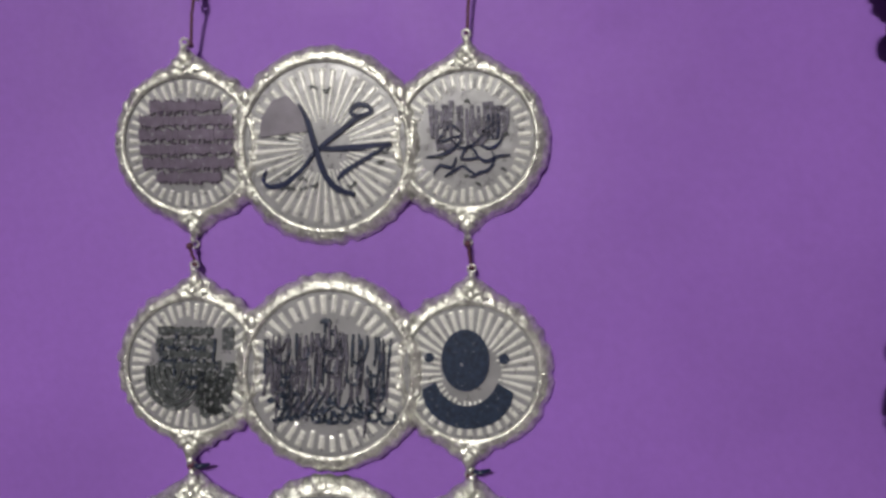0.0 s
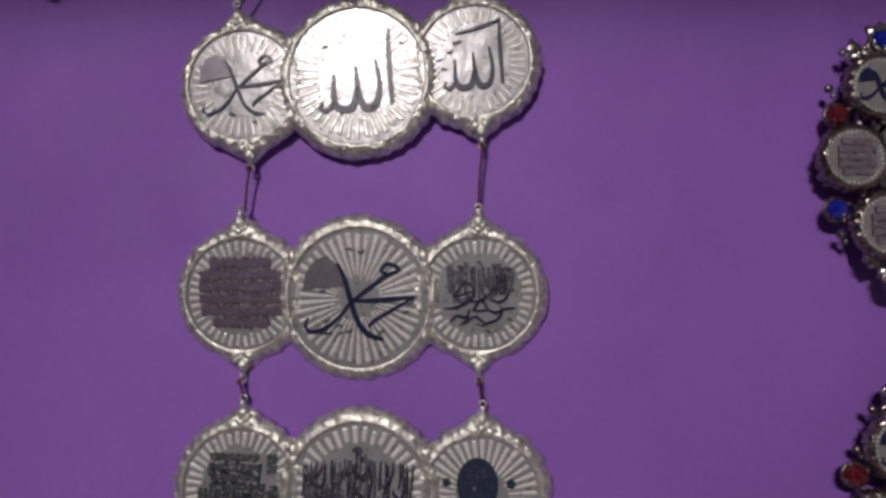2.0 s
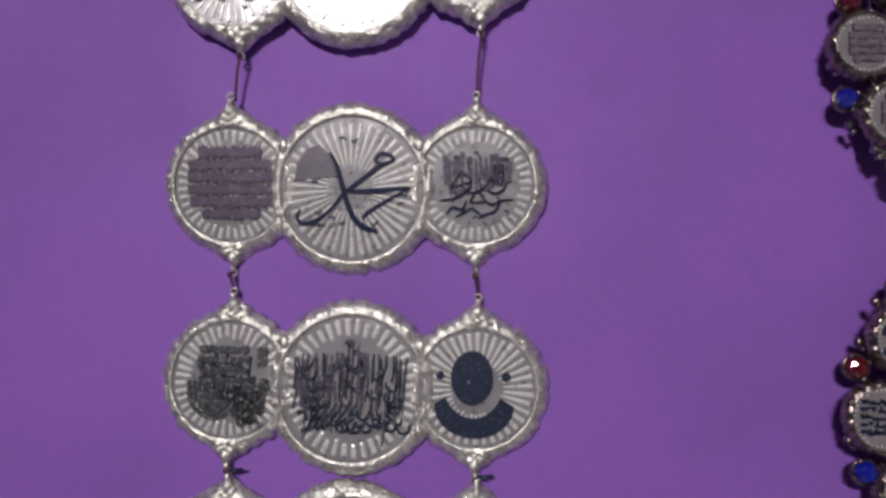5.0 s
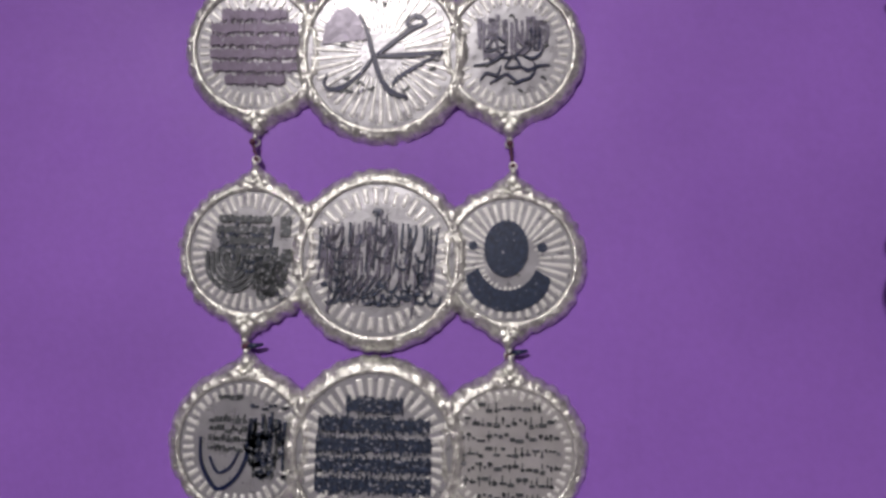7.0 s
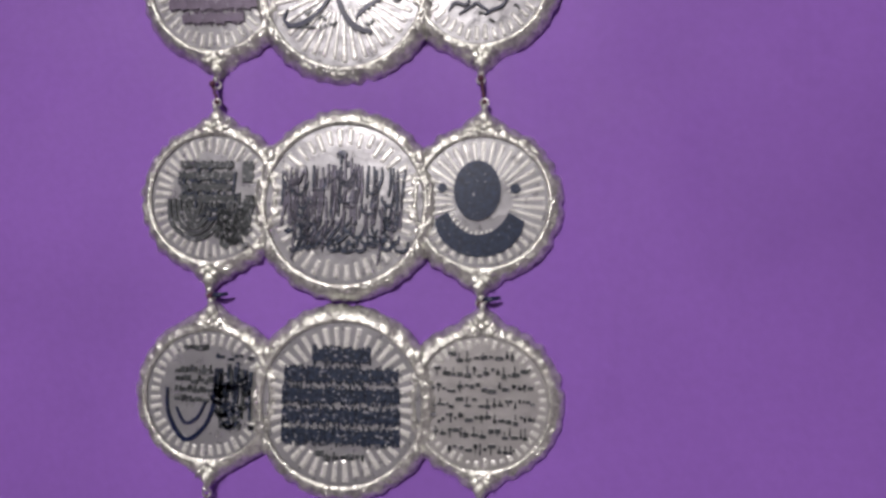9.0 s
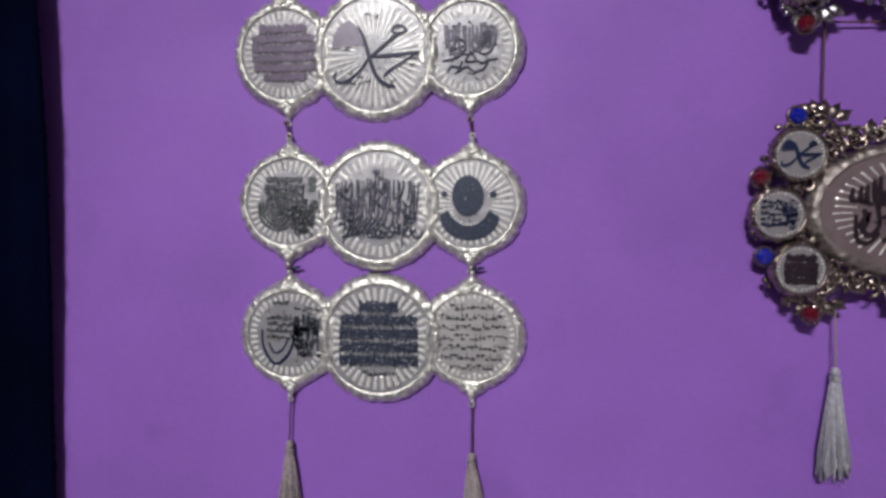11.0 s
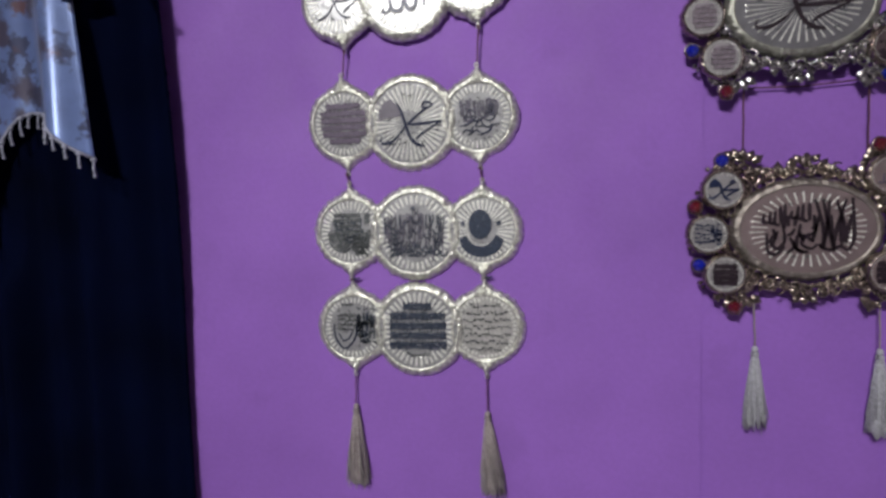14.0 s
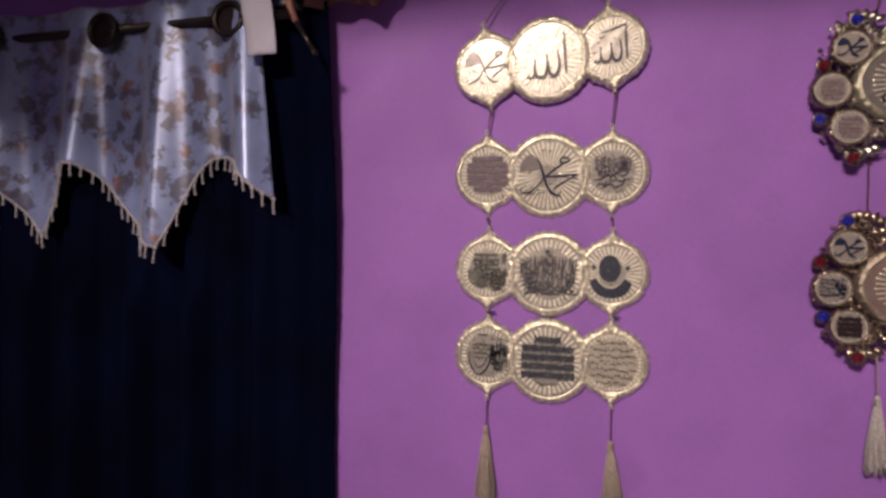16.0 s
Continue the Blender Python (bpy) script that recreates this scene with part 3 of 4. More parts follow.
def f_upright_dash(row, x, z, r, s):
    return [sunburst(row, x, z, r, s, 0.66), *strokes(row, x, z, r, UPRIGHT + DASH, marks=3, seed=s)]


def f_brown_block(row, x, z, r, s):
    return [sunburst(row, x, z, r, s, 0.74), print_block(row, x, z + r * .04, r * 1.52, r * 1.30, 6, s, INK_BROWN, 0.82, 0, True, (.74, .97, 1, 1, .96, .68))]


PALE_PRINT = material("faded_lilac_print", (0.20, 0.165, 0.20), 0.45, 0.2, vary=0.4, vary_scale=240, worn=0.3)
SLATE = material("slate_print", (0.13, 0.125, 0.165), 0.42, 0.25, vary=0.5, vary_scale=300, worn=0.4)
PALE_FOIL = material("bright_silver_foil", (0.58, 0.58, 0.56), 0.40, 0.6, vary=0.14, vary_scale=50, bump=0.0007, bump_scale=60)
SWEEPS = [([(-.55, -.06), (-.33, .24), (-.12, .09), (-.32, .02), (-.55, -.06)], [.05, .07, .05, .05, .04]),
          ([(-.15, -.33), (0, -.12), (.15, -.30), (.0, -.34), (-.15, -.33)], [.05, .06, .05, .05, .04]),
          ([(-.12, .09), (-.2, -.1), (-.45, -.25), (-.75, -.30)], [.04, .07, .07, .03]),
          ([(.15, -.30), (.3, -.38), (.5, -.30), (.72, -.28)], [.04, .07, .06, .03])]
SWEEPS += [([(-.62, -.58), (-.50, -.44), (-.30, -.48), (-.22, -.30)], [.03, .06, .07, .03]),
           ([(-.44, -.64), (-.28, -.55), (-.12, -.46), (-.02, -.52), (.10, -.60)], [.03, .06, .05, .06, .03]),
           ([(.02, -.66), (.18, -.58), (.34, -.52), (.44, -.36), (.40, -.22)], [.03, .07, .06, .05, .03]),
           ([(-.30, .00), (-.16, -.14), (.06, -.10), (.24, .06), (.30, .20)], [.03, .05, .06, .05, .03]),
           ([(.20, -.10), (.36, -.16), (.52, -.08), (.60, .08)], [.04, .07, .06, .03])]
SWEEPS += [([(x, .42), (x + .01, .2), (x - .01, .0)], [.06, .07, .05]) for x in (.34, .42, .50)]


def f_dense(row, x, z, r, s):
    """A crowded panel of script: lilac shafts, a dark right-hand third, tails fanning out below and a pointed crown."""
    rnd = random.Random(s)
    pale, dark = Geo(), Geo()
    for i in range(52):
        u = -.76 + 1.5 * (i % 26) / 25 + rnd.uniform(-.03, .03)
        top = (.50 - .12 * abs(u) + .16 * math.exp(-(u / .10) ** 2)) * (1 if i < 26 else rnd.uniform(.0, .8)) + rnd.uniform(-.04, .04)
        foot = top - rnd.uniform(.25, .75)
        g = dark if (u > .36 and i < 34) or i % 6 == 0 else pale
        g.ribbon([(x + (u + rnd.uniform(-.02, .02)) * r, z + top * r), (x + u * r, z + (top + foot) / 2 * r), (x + (u - rnd.uniform(0, .05)) * r, z + foot * r)],
                 [r * .022, r * .036, r * .026], *INK_Y)
    for i in range(34):
        u, w, q = rnd.uniform(-.68, .66), rnd.uniform(-.40, .36), rnd.uniform(.05, .12)
        g = dark if i % 2 or u > .3 else pale
        g.ribbon([(x + (u - q) * r, z + (w + q * .8) * r), (x + (u - q * .7) * r, z + (w - q * .3) * r), (x + (u + q * .4) * r, z + (w - q * .5) * r), (x + (u + q) * r, z + (w + q * .9) * r)],
                 [r * .018, r * .036, r * .04, r * .02], *INK_Y)
    for i in range(7):
        a = -.62 + .09 * i
        dark.ribbon([(x + (a + .26) * r, z - .20 * r), (x + (a + .12) * r, z - .40 * r), (x + a * r, z - (.60 - .02 * i) * r), (x + (a - .05) * r, z - (.55 - .02 * i) * r)],
                    [r * .02, r * .04, r * .045, r * .02], *INK_Y)
    for i in range(11):
        u, w = -.12 + .085 * i, rnd.uniform(-.58, -.40)
        q = rnd.uniform(.05, .09)
        dark.ribbon([(x + (u - q) * r, z + (w + q) * r), (x + (u - q * .5) * r, z + (w - q * .4) * r), (x + (u + q) * r, z + (w - q * .2) * r), (x + (u + q * 1.1) * r, z + (w + q) * r)],
                    [r * .02, r * .04, r * .045, r * .02], *INK_Y)
    for u, w, q in ((-.42, .03, .085), (-.30, .00, .06), (-.20, .30, .06), (-.03, .62, .075), (.05, .50, .05), (.02, -.34, .07), (-.70, -.34, .05), (.12, .12, .045)):
        dark.ball((x + u * r, -0.0018, z + w * r), q * r, (1, .16, .8))
    return [sunburst(row, x, z, r, s, 0.72), tagged(pale.done("interlaced_script", SLATE, row, smooth=False), kind="stuff"),
            tagged(dark.done("interlaced_script", INK_BLUE, row, smooth=False), kind="stuff")]


def f_swept(row, x, z, r, s):
    return [sunburst(row, x, z, r, s, 0.74), interlaced(row, x + r * .02, z + r * .22, r * 1.2, r * .85, s, SLATE, 15, 3, r * .06),
            *strokes(row, x + r * .03, z, r * .86, SWEEPS, INK, marks=7, seed=s, bold=0.8)]


def f_dense_grey(row, x, z, r, s):
    """A worn panel: close rows above, a deep bowl below them and a tangle beside it."""
    g = Geo()
    for k in range(5):
        q = .50 - .095 * k
        g.ribbon([(x + (-.26 - q) * r * .92, z - .02 * r), (x + (-.26 - q * .75) * r, z - q * .85 * r), (x - .26 * r, z - (.16 + q) * r),
                  (x + (-.26 + q * .7) * r, z - q * .9 * r), (x + (-.26 + q * .8) * r, z - .04 * r)], [r * .05, r * .07, r * .085, r * .06, r * .04], *INK_Y)
    g.bar(x + .50 * r, x + .68 * r, z + .26 * r, z + .60 * r, *INK_Y)
    bowl = tagged(g.done("interlaced_script", INK_GREY, row, smooth=False), kind="stuff")
    return [sunburst(row, x, z, r, s, 0.70), bowl,
            print_block(row, x - r * .09, z + r * .26, r * .92, r * .72, 4, s, INK_GREY, 0.66, 0, True, (.95, 1, .9, 1)),
            interlaced(row, x + r * .38, z - r * .32, r * .58, r * 1.0, s, INK_GREY, 8, 22, r * .055),
            interlaced(row, x - r * .05, z + r * .12, r * 1.1, r * 1.0, s + 5, INK_BLUE, 5, 9, r * .04)]


def f_seal(row, x, z, r, s):
    return [sunburst(row, x, z, r, s, 0.44, 38), seal(row, x, z, r)]


def f_lines_script(row, x, z, r, s):
    """Short lines beside a tall knot of script with one long tail hooked under them."""
    tail = Geo()
    tail.ribbon([(x - .66 * r, z + .10 * r), (x - .62 * r, z - .32 * r), (x - .36 * r, z - .70 * r), (x - .06 * r, z - .52 * r), (x + .10 * r, z - .16 * r), (x + .14 * r, z + .40 * r)],
                [r * .03, r * .045, r * .065, r * .055, r * .05, r * .035], *INK_Y)
    tail.ribbon([(x - .50 * r, z - .20 * r), (x - .36 * r, z - .44 * r), (x - .16 * r, z - .36 * r), (x - .02 * r, z - .10 * r)], [r * .025, r * .04, r * .04, r * .025], *INK_Y)
    return [sunburst(row, x, z, r, s, 0.78), tail.done("pen_stroke", INK, row, smooth=False),
            print_block(row, x - r * .20, z + r * .74, r * .40, r * .12, 1, s, INK_GREY, 0.6),
            print_block(row, x - r * .22, z + r * .16, r * .62, r * .62, 4, s + 1, INK_GREY, 0.5),
            interlaced(row, x + r * .42, z + r * .06, r * .64, r * 1.24, s, INK_BLUE, 7, 20, r * .040),
            interlaced(row, x + r * .42, z + r * .02, r * .60, r * 1.20, s + 9, INK_GREY, 3, 9, r * .040)]


def f_block(row, x, z, r, s):
    return [sunburst(row, x, z, r, s, 0.68), print_block(row, x, z + r * .10, r * 1.48, r * 1.24, 5, s, INK_BLUE, 0.80, 0, True, (.50, .97, 1, 1, 1)),
            print_block(row, x, z - r * .64, r * .6, r * .14, 1, s + 1, INK_GREY, 0.5)]


def f_fine_lines(row, x, z, r, s):
    return [face_disc("medallion_face", row, x, z, r, PALE_FOIL, 1.0, 44, 0.84, 0.97, s), print_block(row, x, z, r * 1.60, r * 1.62, 7, s, INK_GREY, 0.24, r * .86)]


def tassel(parent, top, length, width, mat, seed, sway=0.0):
    """A knotted cap over a skirt of loose silk threads."""
    rnd = random.Random(seed)
    x, y, z = top
    t = Geo()
    t.ball((x, y, z - 0.003), 0.0042, (1, 1, 1.2))
    t.ball((x, y, z - 0.010), 0.0038, (1, 1, 1.1))
    n, rings = 40, 12
    verts = []
    for j in range(rings):
        s = j / (rings - 1)
        zz = z - 0.009 - (length - 0.009) * s
        for k in range(n):
            a = math.tau * k / n
            rr = (0.0032 + (width / 2 - 0.0045) * s ** 0.6) * (1 + 0.14 * math.sin(k * 2.7 + seed) * s + 0.06 * math.sin(k * 5.3 + j * .6))
            drop = (0.009 * math.sin(k * 3.9 + seed) + 0.005 * math.sin(k * 9.1)) * s ** 5
            verts.append((x + sway * s + rr * math.cos(a), y + rr * 0.7 * math.sin(a), zz + drop))
    t.add(verts, [(j * n + k, j * n + (k + 1) % n, (j + 1) * n + (k + 1) % n, (j + 1) * n + k) for j in range(rings - 1) for k in range(n)]
          + [tuple((rings - 1) * n + k for k in range(n))])
    body = t.done("tassel", mat, parent)
    g = Geo()
    for i in range(170):
        a, q = rnd.uniform(0, math.tau), rnd.uniform(0.62, 1.12)
        ex, ey = width / 2 * q * math.cos(a), width / 2 * q * 0.75 * math.sin(a)
        end = length * rnd.uniform(0.80, 1.10)
        g.tube([(x + 0.003 * math.cos(a), y + 0.003 * math.sin(a), z - 0.010),
                (x + ex * .62 + sway * .4, y + ey * .62, z - end * .5),
                (x + ex + sway + rnd.uniform(-.003, .003), y + ey, z - end)], 0.0005, 4)
    g.done("loose_threads", mat, body)
    c = Geo()
    for k in range(4):
        c.tube([(x + 0.0042 * math.cos(q), y + 0.0042 * math.sin(q), z - 0.0075 - 0.0011 * k) for q in np.linspace(0, math.tau, 12)], 0.0008, 4)
    c.done("binding", mat, body)
    return body


def cord(parent, a, b, mat, seed, r=0.0011, slack=0.0005, knot=True):
    rnd = random.Random(seed)
    a, b = Vector(a), Vector(b)
    g = Geo()
    pts = [a.lerp(b, i / 8) + Vector((rnd.uniform(-slack, slack), 0, 0)) for i in range(9)]
    pts[0], pts[-1] = a, b
    g.tube(pts, r, 6)
    if knot:
        g.ball(a, r * 2.1), g.ball(b, r * 2.0)
    return g.done("cord", mat, parent)


# ---------------------------------------------------------------- the silver hanging of four rows
hang = tagged(new("wall_hanging"), "pale silver-gilt medallion wall hanging in four linked rows with tassels",
              "wall hanging")
ROWS = [((0.0025, -0.008, 1.7785), 6.0, 4.0, 100, (f_crossed, f_upright, f_upright_dash)),
        ((0.0075, -0.003, 1.6015), 1.0, 6.5, 200, (f_brown_block, f_crossed, f_swept)),
        ((0.0115, 0.0, 1.4510), 0.0, 0.6, 300, (f_dense_grey, f_dense, f_seal)),
        ((0.0140, 0.0, 1.3165), 0.8, 0.0, 400, (f_lines_script, f_block, f_fine_lines))]
ends = []
for at, tilt, lean, seed, fill in ROWS:
    triple_medallion(hang, at, tilt, seed, fill, lean)
    m = Matrix.Translation(at) @ Matrix.Rotation(radians(-tilt), 4, "Y")
    ends.append({(s, w): m @ Vector((SIDE[s], 0.001, 0.0015 + w * (TIP + 0.004))) for s in (-1, 1) for w in (-1, 1)})
for i in range(3):
    for s in (-1, 1):
        cord(hang, ends[i][s, -1], ends[i + 1][s, 1], CORD, 10 * i + s)
        if i == 2:
            knot = Geo()
            e = ends[3][s, 1]
            knot.tube([e, e + Vector((0.005, -0.003, 0.0)), e + Vector((0.012, -0.001, 0.001))], 0.0016, 6, (0.0013, 0.0019, 0.0011))
            knot.done("cord_tail", INK, hang)
for s in (-1, 1):
    top = ends[0][s, 1]
    cord(hang, top, (0.005 + s * 0.045, WALL_Y - 0.004, 1.926), CORD, 50 + s)
    low = ends[3][s, -1]
    tip = low + Vector((0.0005 * s, 0, -0.044 if s < 0 else -0.050))
    cord(hang, low, tip, CORD, 60 + s, r=0.0009, knot=False)
    tassel(hang, tip, 0.108, 0.031, TASSEL_TAN, 70 + s, 0.007 if s > 0 else 0.002)
nail = Geo()
nail.tube([(0.005, WALL_Y + 0.004, 1.926), (0.005, WALL_Y - 0.012, 1.928)], 0.0016, 8)
nail.tube([(0.005 - 0.046, WALL_Y - 0.004, 1.926), (0.005 + 0.046, WALL_Y - 0.004, 1.926)], 0.0012, 6)
nail.done("hanging_nail", STEEL, hang)

# ---------------------------------------------------------------- the jewelled hanging of two oval plaques
PLY = -0.006
jewel = tagged(new("wall_hanging"), "antique gold wall hanging of two jewelled oval plaques with tassels",
               "wall hanging")
OV_W, OV_H = 0.0875, 0.0635


def curl(g, x, z, size, turn, hand, y=-0.002, r=0.0017):
    """One curled leaf of the casting: a spiral stem that thickens to a bud."""
    pts, tap = [], []
    for i in range(13):
        s = i / 12
        a = turn + hand * s * 4.6
        q = size * (1 - 0.72 * s)
        pts.append((x + q * math.cos(a), y - 0.0025 * math.sin(math.pi * s), z + q * math.sin(a)))
        tap.append(r * (0.65 + 0.6 * math.sin(math.pi * min(1, s * 1.1))))
    g.tube(pts, r, 6, tap)
    g.ball((x + size * 0.25 * math.cos(turn + hand * 4.6), y - 0.001, z + size * 0.25 * math.sin(turn + hand * 4.6)), r * 1.5)


def scroll_casting(seed):
    """The pierced scrollwork round an oval, denser above and below, with a crest in the middle of each side."""
    rnd = random.Random(seed)
    g = Geo()
    for way in (1, -1):
        for row, (grow, num, reach) in enumerate(((0.006, 17, 1.25), (0.0145, 11, 0.78))):
            for k in range(num):
                t = math.pi / 2 + reach * (2 * k / (num - 1) - 1)
                x, z = (OV_W + grow) * math.cos(t), way * (OV_H + grow * (1.1 - 0.35 * abs(math.sin(4 * t)) * row)) * math.sin(t)
                curl(g, x, z, 0.0090 + rnd.uniform(-.0015, .0015), rnd.uniform(0, 6.28), 1 if k % 2 else -1, -0.001 - rnd.uniform(0, .004), 0.0017)
                leaf(g, x + rnd.uniform(-.002, .002), z - way * 0.003, 0.016, way * math.pi / 2 + rnd.uniform(-1.2, 1.2), -0.0015)
                if k % 2:
                    g.ball((x + rnd.uniform(-.004, .004), -0.004, z + way * rnd.uniform(-.002, .004)), 0.0029)
        for s in (-1, 1):
            for k in range(10):
                x, z = s * (0.058 + 0.0048 * k), way * (0.064 + 0.0052 * k - 0.00042 * k * k + rnd.uniform(-.003, .003))
                curl(g, x, z, 0.0082 + rnd.uniform(-.001, .001), rnd.uniform(0, 6.28), s, -0.001 - rnd.uniform(0, .003), 0.0016)
                leaf(g, x, z, 0.015, rnd.uniform(0, 6.28), -0.0015)
            for k in range(5):
                leaf(g, s * (0.062 + 0.005 * k), way * (0.083 + 0.0015 * k), 0.016, way * (1.57 + (k - 2) * 0.5), -0.001)
        leaf(g, 0, way * 0.082, 0.012, way * math.pi / 2, -0.002, 0.5)
        leaf(g, -0.006, way * 0.082, 0.013, way * (math.pi / 2 + 0.8), -0.002)
        leaf(g, 0.006, way * 0.082, 0.013, way * (math.pi / 2 - 0.8), -0.002)
        rail = [((OV_W + 0.006) * math.cos(t), 0.001, way * (OV_H + 0.007) * math.sin(t)) for t in np.linspace(0.2, math.pi - 0.2, 31)]
        g.tube(rail, 0.0034, 6)
    for s in (-1, 1):
        spine = [(s * (0.080 + 0.022 * math.cos(t)), 0.0015, 0.090 * math.sin(t)) for t in np.linspace(-1.45, 1.45, 25)]
        g.tube(spine, 0.0028, 6)
        for k in range(10):
            t = -1.3 + 2.6 * k / 9
            curl(g, s * (0.088 + 0.016 * math.cos(t)), 0.088 * math.sin(t), 0.006, rnd.uniform(0, 6.28), s, -0.001, 0.0014)
    return g


def small_medallion(at, x, z, r, mat, kind, seed):
    g = Geo()
    rim_geo(g, 0, 0, r * 0.82, lambda a: r, seed, depth=0.005, beads=26)
    med = g.done("small_medallion", BRONZE, jewel, at=Vector(at) + Vector((x, -0.009, z)))
    face_disc("medallion_face", med, 0, 0, r * 0.83, mat, 1.0, 36, 0.86, 0.93, seed)
    f = r * 0.82
    if kind == "crossed":
        strokes(med, 0, 0, f, CROSSED, bold=1.8)
        smoked = smoked_patch(med, 0, 0, f)
        smoked.data.materials[0] = INK
    elif kind == "upright":
        strokes(med, 0, 0, f, UPRIGHT, INK_BROWN)
    elif kind == "script":
        interlaced(med, f * .38, 0, f * .66, f * 1.3, seed, INK, 5, 10, f * .07)
        print_block(med, -f * .34, f * .05, f * .8, f * 1.2, 5, seed, INK, 0.45)
    elif kind == "block":
        print_block(med, 0, 0, f * 1.35, f * 1.25, 4, seed, INK_PLUM, 0.98, f * .98, True, (.9, 1, 1, .92))
    elif kind == "pale":
        print_block(med, f * .04, 0, f * 1.25, f * 1.3, 5, seed, PALE_PRINT, 0.9, f * .98, True, (.8, 1, 1, 1, .8))
    elif kind == "seal":
        ob = seal(med, 0, 0, f)
        ob.data.materials[0] = INK_PLUM
    return med


def gem(at, x, z, mat, name):
    """A round faceted glass stone in a clawed setting."""
    r, n = 0.0080, 12
    g = Geo()
    v = [(0, -0.0075, 0)]
    for q, y in ((0.45, -0.0073), (0.78, -0.0055), (1.0, -0.0025), (1.0, 0.0)):
        off = 0.5 * (q == 0.78)
        v += [(r * q * math.cos(math.tau * (k + off) / n), y, r * q * math.sin(math.tau * (k + off) / n)) for k in range(n)]
    f = [(0, 1 + k, 1 + (k + 1) % n) for k in range(n)]
    for j in range(3):
        f += [(1 + j * n + k, 1 + (j + 1) * n + k, 1 + (j + 1) * n + (k + 1) % n, 1 + j * n + (k + 1) % n) for k in range(n)]
    g.add(v, f)
    stone = g.done(name, mat, jewel, at=Vector(at) + Vector((x, -0.002, z)), smooth=False)
    c = Geo()
    c.tube([(r * 1.08 * math.cos(t), -0.0005, r * 1.08 * math.sin(t)) for t in np.linspace(0, math.tau, 19)], 0.0016, 6)
    for k in range(4):
        a = math.tau * (k + 0.3) / 4
        c.ball((r * 1.12 * math.cos(a), -0.0028, r * 1.12 * math.sin(a)), 0.0021)
    c.done("setting", BRONZE, stone)
    return stone


def plaque(at, seed, face_mat, rim_mat, script, left, right, left_spots, right_spots, gems):
    g = scroll_casting(seed)
    for s in (-1, 1):
        for x, z in ((0.082, 0.090), (0.090, 0.084), (0.126, 0.047), (0.134, -0.022), (0.122, -0.066), (0.104, -0.084), (0.078, -0.090), (0.114, 0.076)):
            g.ball((s * x, -0.003, z), 0.0034)
            g.ball((s * x + 0.004, -0.002, z - 0.005), 0.0025)
    casting = g.done("oval_plaque", BRONZE if script == "dense" else TARNISH, jewel, at=at)
    g = Geo()
    ov = lambda a: 1 / math.sqrt((math.cos(a) / OV_W) ** 2 + (math.sin(a) / OV_H) ** 2)
    rim_geo(g, 0, 0, OV_W - 0.0115, ov, seed, depth=0.007, beads=60, face_z=(OV_H - 0.0105) / (OV_W - 0.0115))
    rim = g.done("oval_rim", rim_mat, casting)
    rim.location.y = -0.004
    fw, fh = OV_W - 0.0115, OV_H - 0.0105
    face_disc("oval_face", casting, 0, 0, fw, face_mat, fh / fw, 40, 0.60 if script == "dense" else 0.2, 0.86, seed, 0.48 if script == "dense" else 0.5).location.y = -0.004
    if script == "dense":
        obs = strokes(casting, 0.0015, 0.001, fh * 1.05, CREED, INK_PLUM, marks=6, seed=seed, bold=1.35)
    else:
        obs = strokes(casting, 0, 0, fh, CROSSED, INK_PLUM, sx=1.3, marks=12, seed=seed)
    for ob in obs:
        ob.location.y = -0.004
    for (x, z), (mat, kind) in zip(left_spots, left):
        small_medallion(at, x, z, 0.0265, mat, kind, seed + int(x * 1000))
    for (x, z), (mat, kind) in zip(right_spots, right):
        small_medallion(at, x, z, 0.0265, mat, kind, seed + 7 + int(x * 1000))
    for x, z, nm in gems:
        gem(at, x, z, BLUE_GEM if nm == "blue_gem" else RED_GEM, nm)
    return casting


O1, O2 = (0.4945, PLY, 1.7190), (0.5030, PLY, 1.4490)
plaque(O1, 501, DULL_FOIL, GREY_GILT, "crossed", ((PEARL, "crossed"), (PEARL, "pale"), (PEARL, "pale")),
       ((ROSE_FOIL, "upright"), (ROSE_FOIL, "pale"), (PLUM_FOIL, "seal")), ((-0.0913, 0.047), (-0.1132, -0.008), (-0.0913, -0.059)),
       ((0.1000, 0.051), (0.1180, -0.004), (0.0953, -0.056)),
       ((-0.0842, 0.085, "blue_gem"), (-0.1212, 0.026, "red_gem"), (-0.1242, -0.047, "blue_gem"), (-0.0842, -0.100, "red_gem"),
        (0.1000, 0.088, "red_gem"), (0.1342, 0.029, "blue_gem"), (0.1272, -0.038, "red_gem"), (0.0940, -0.087, "blue_gem")))
plaque(O2, 601, ROSE_FOIL, DULL_GILT, "dense", ((PEARL, "crossed"), (PEARL, "script"), (PEARL, "block")),
       ((ROSE_FOIL, "upright"), (PEARL, "pale"), (ROSE_FOIL, "block")), ((-0.0973, 0.050), (-0.1142, -0.005), (-0.0943, -0.055)),
       ((0.0870, 0.064), (0.1112, 0.005), (0.0883, -0.052)),
       ((-0.0972, 0.086, "blue_gem"), (-0.1282, 0.029, "red_gem"), (-0.1232, -0.044, "blue_gem"), (-0.0812, -0.097, "red_gem"),
        (0.0790, 0.100, "red_gem"), (0.1262, 0.037, "blue_gem"), (0.1222, -0.034, "red_gem"), (0.1010, -0.079, "blue_gem")))
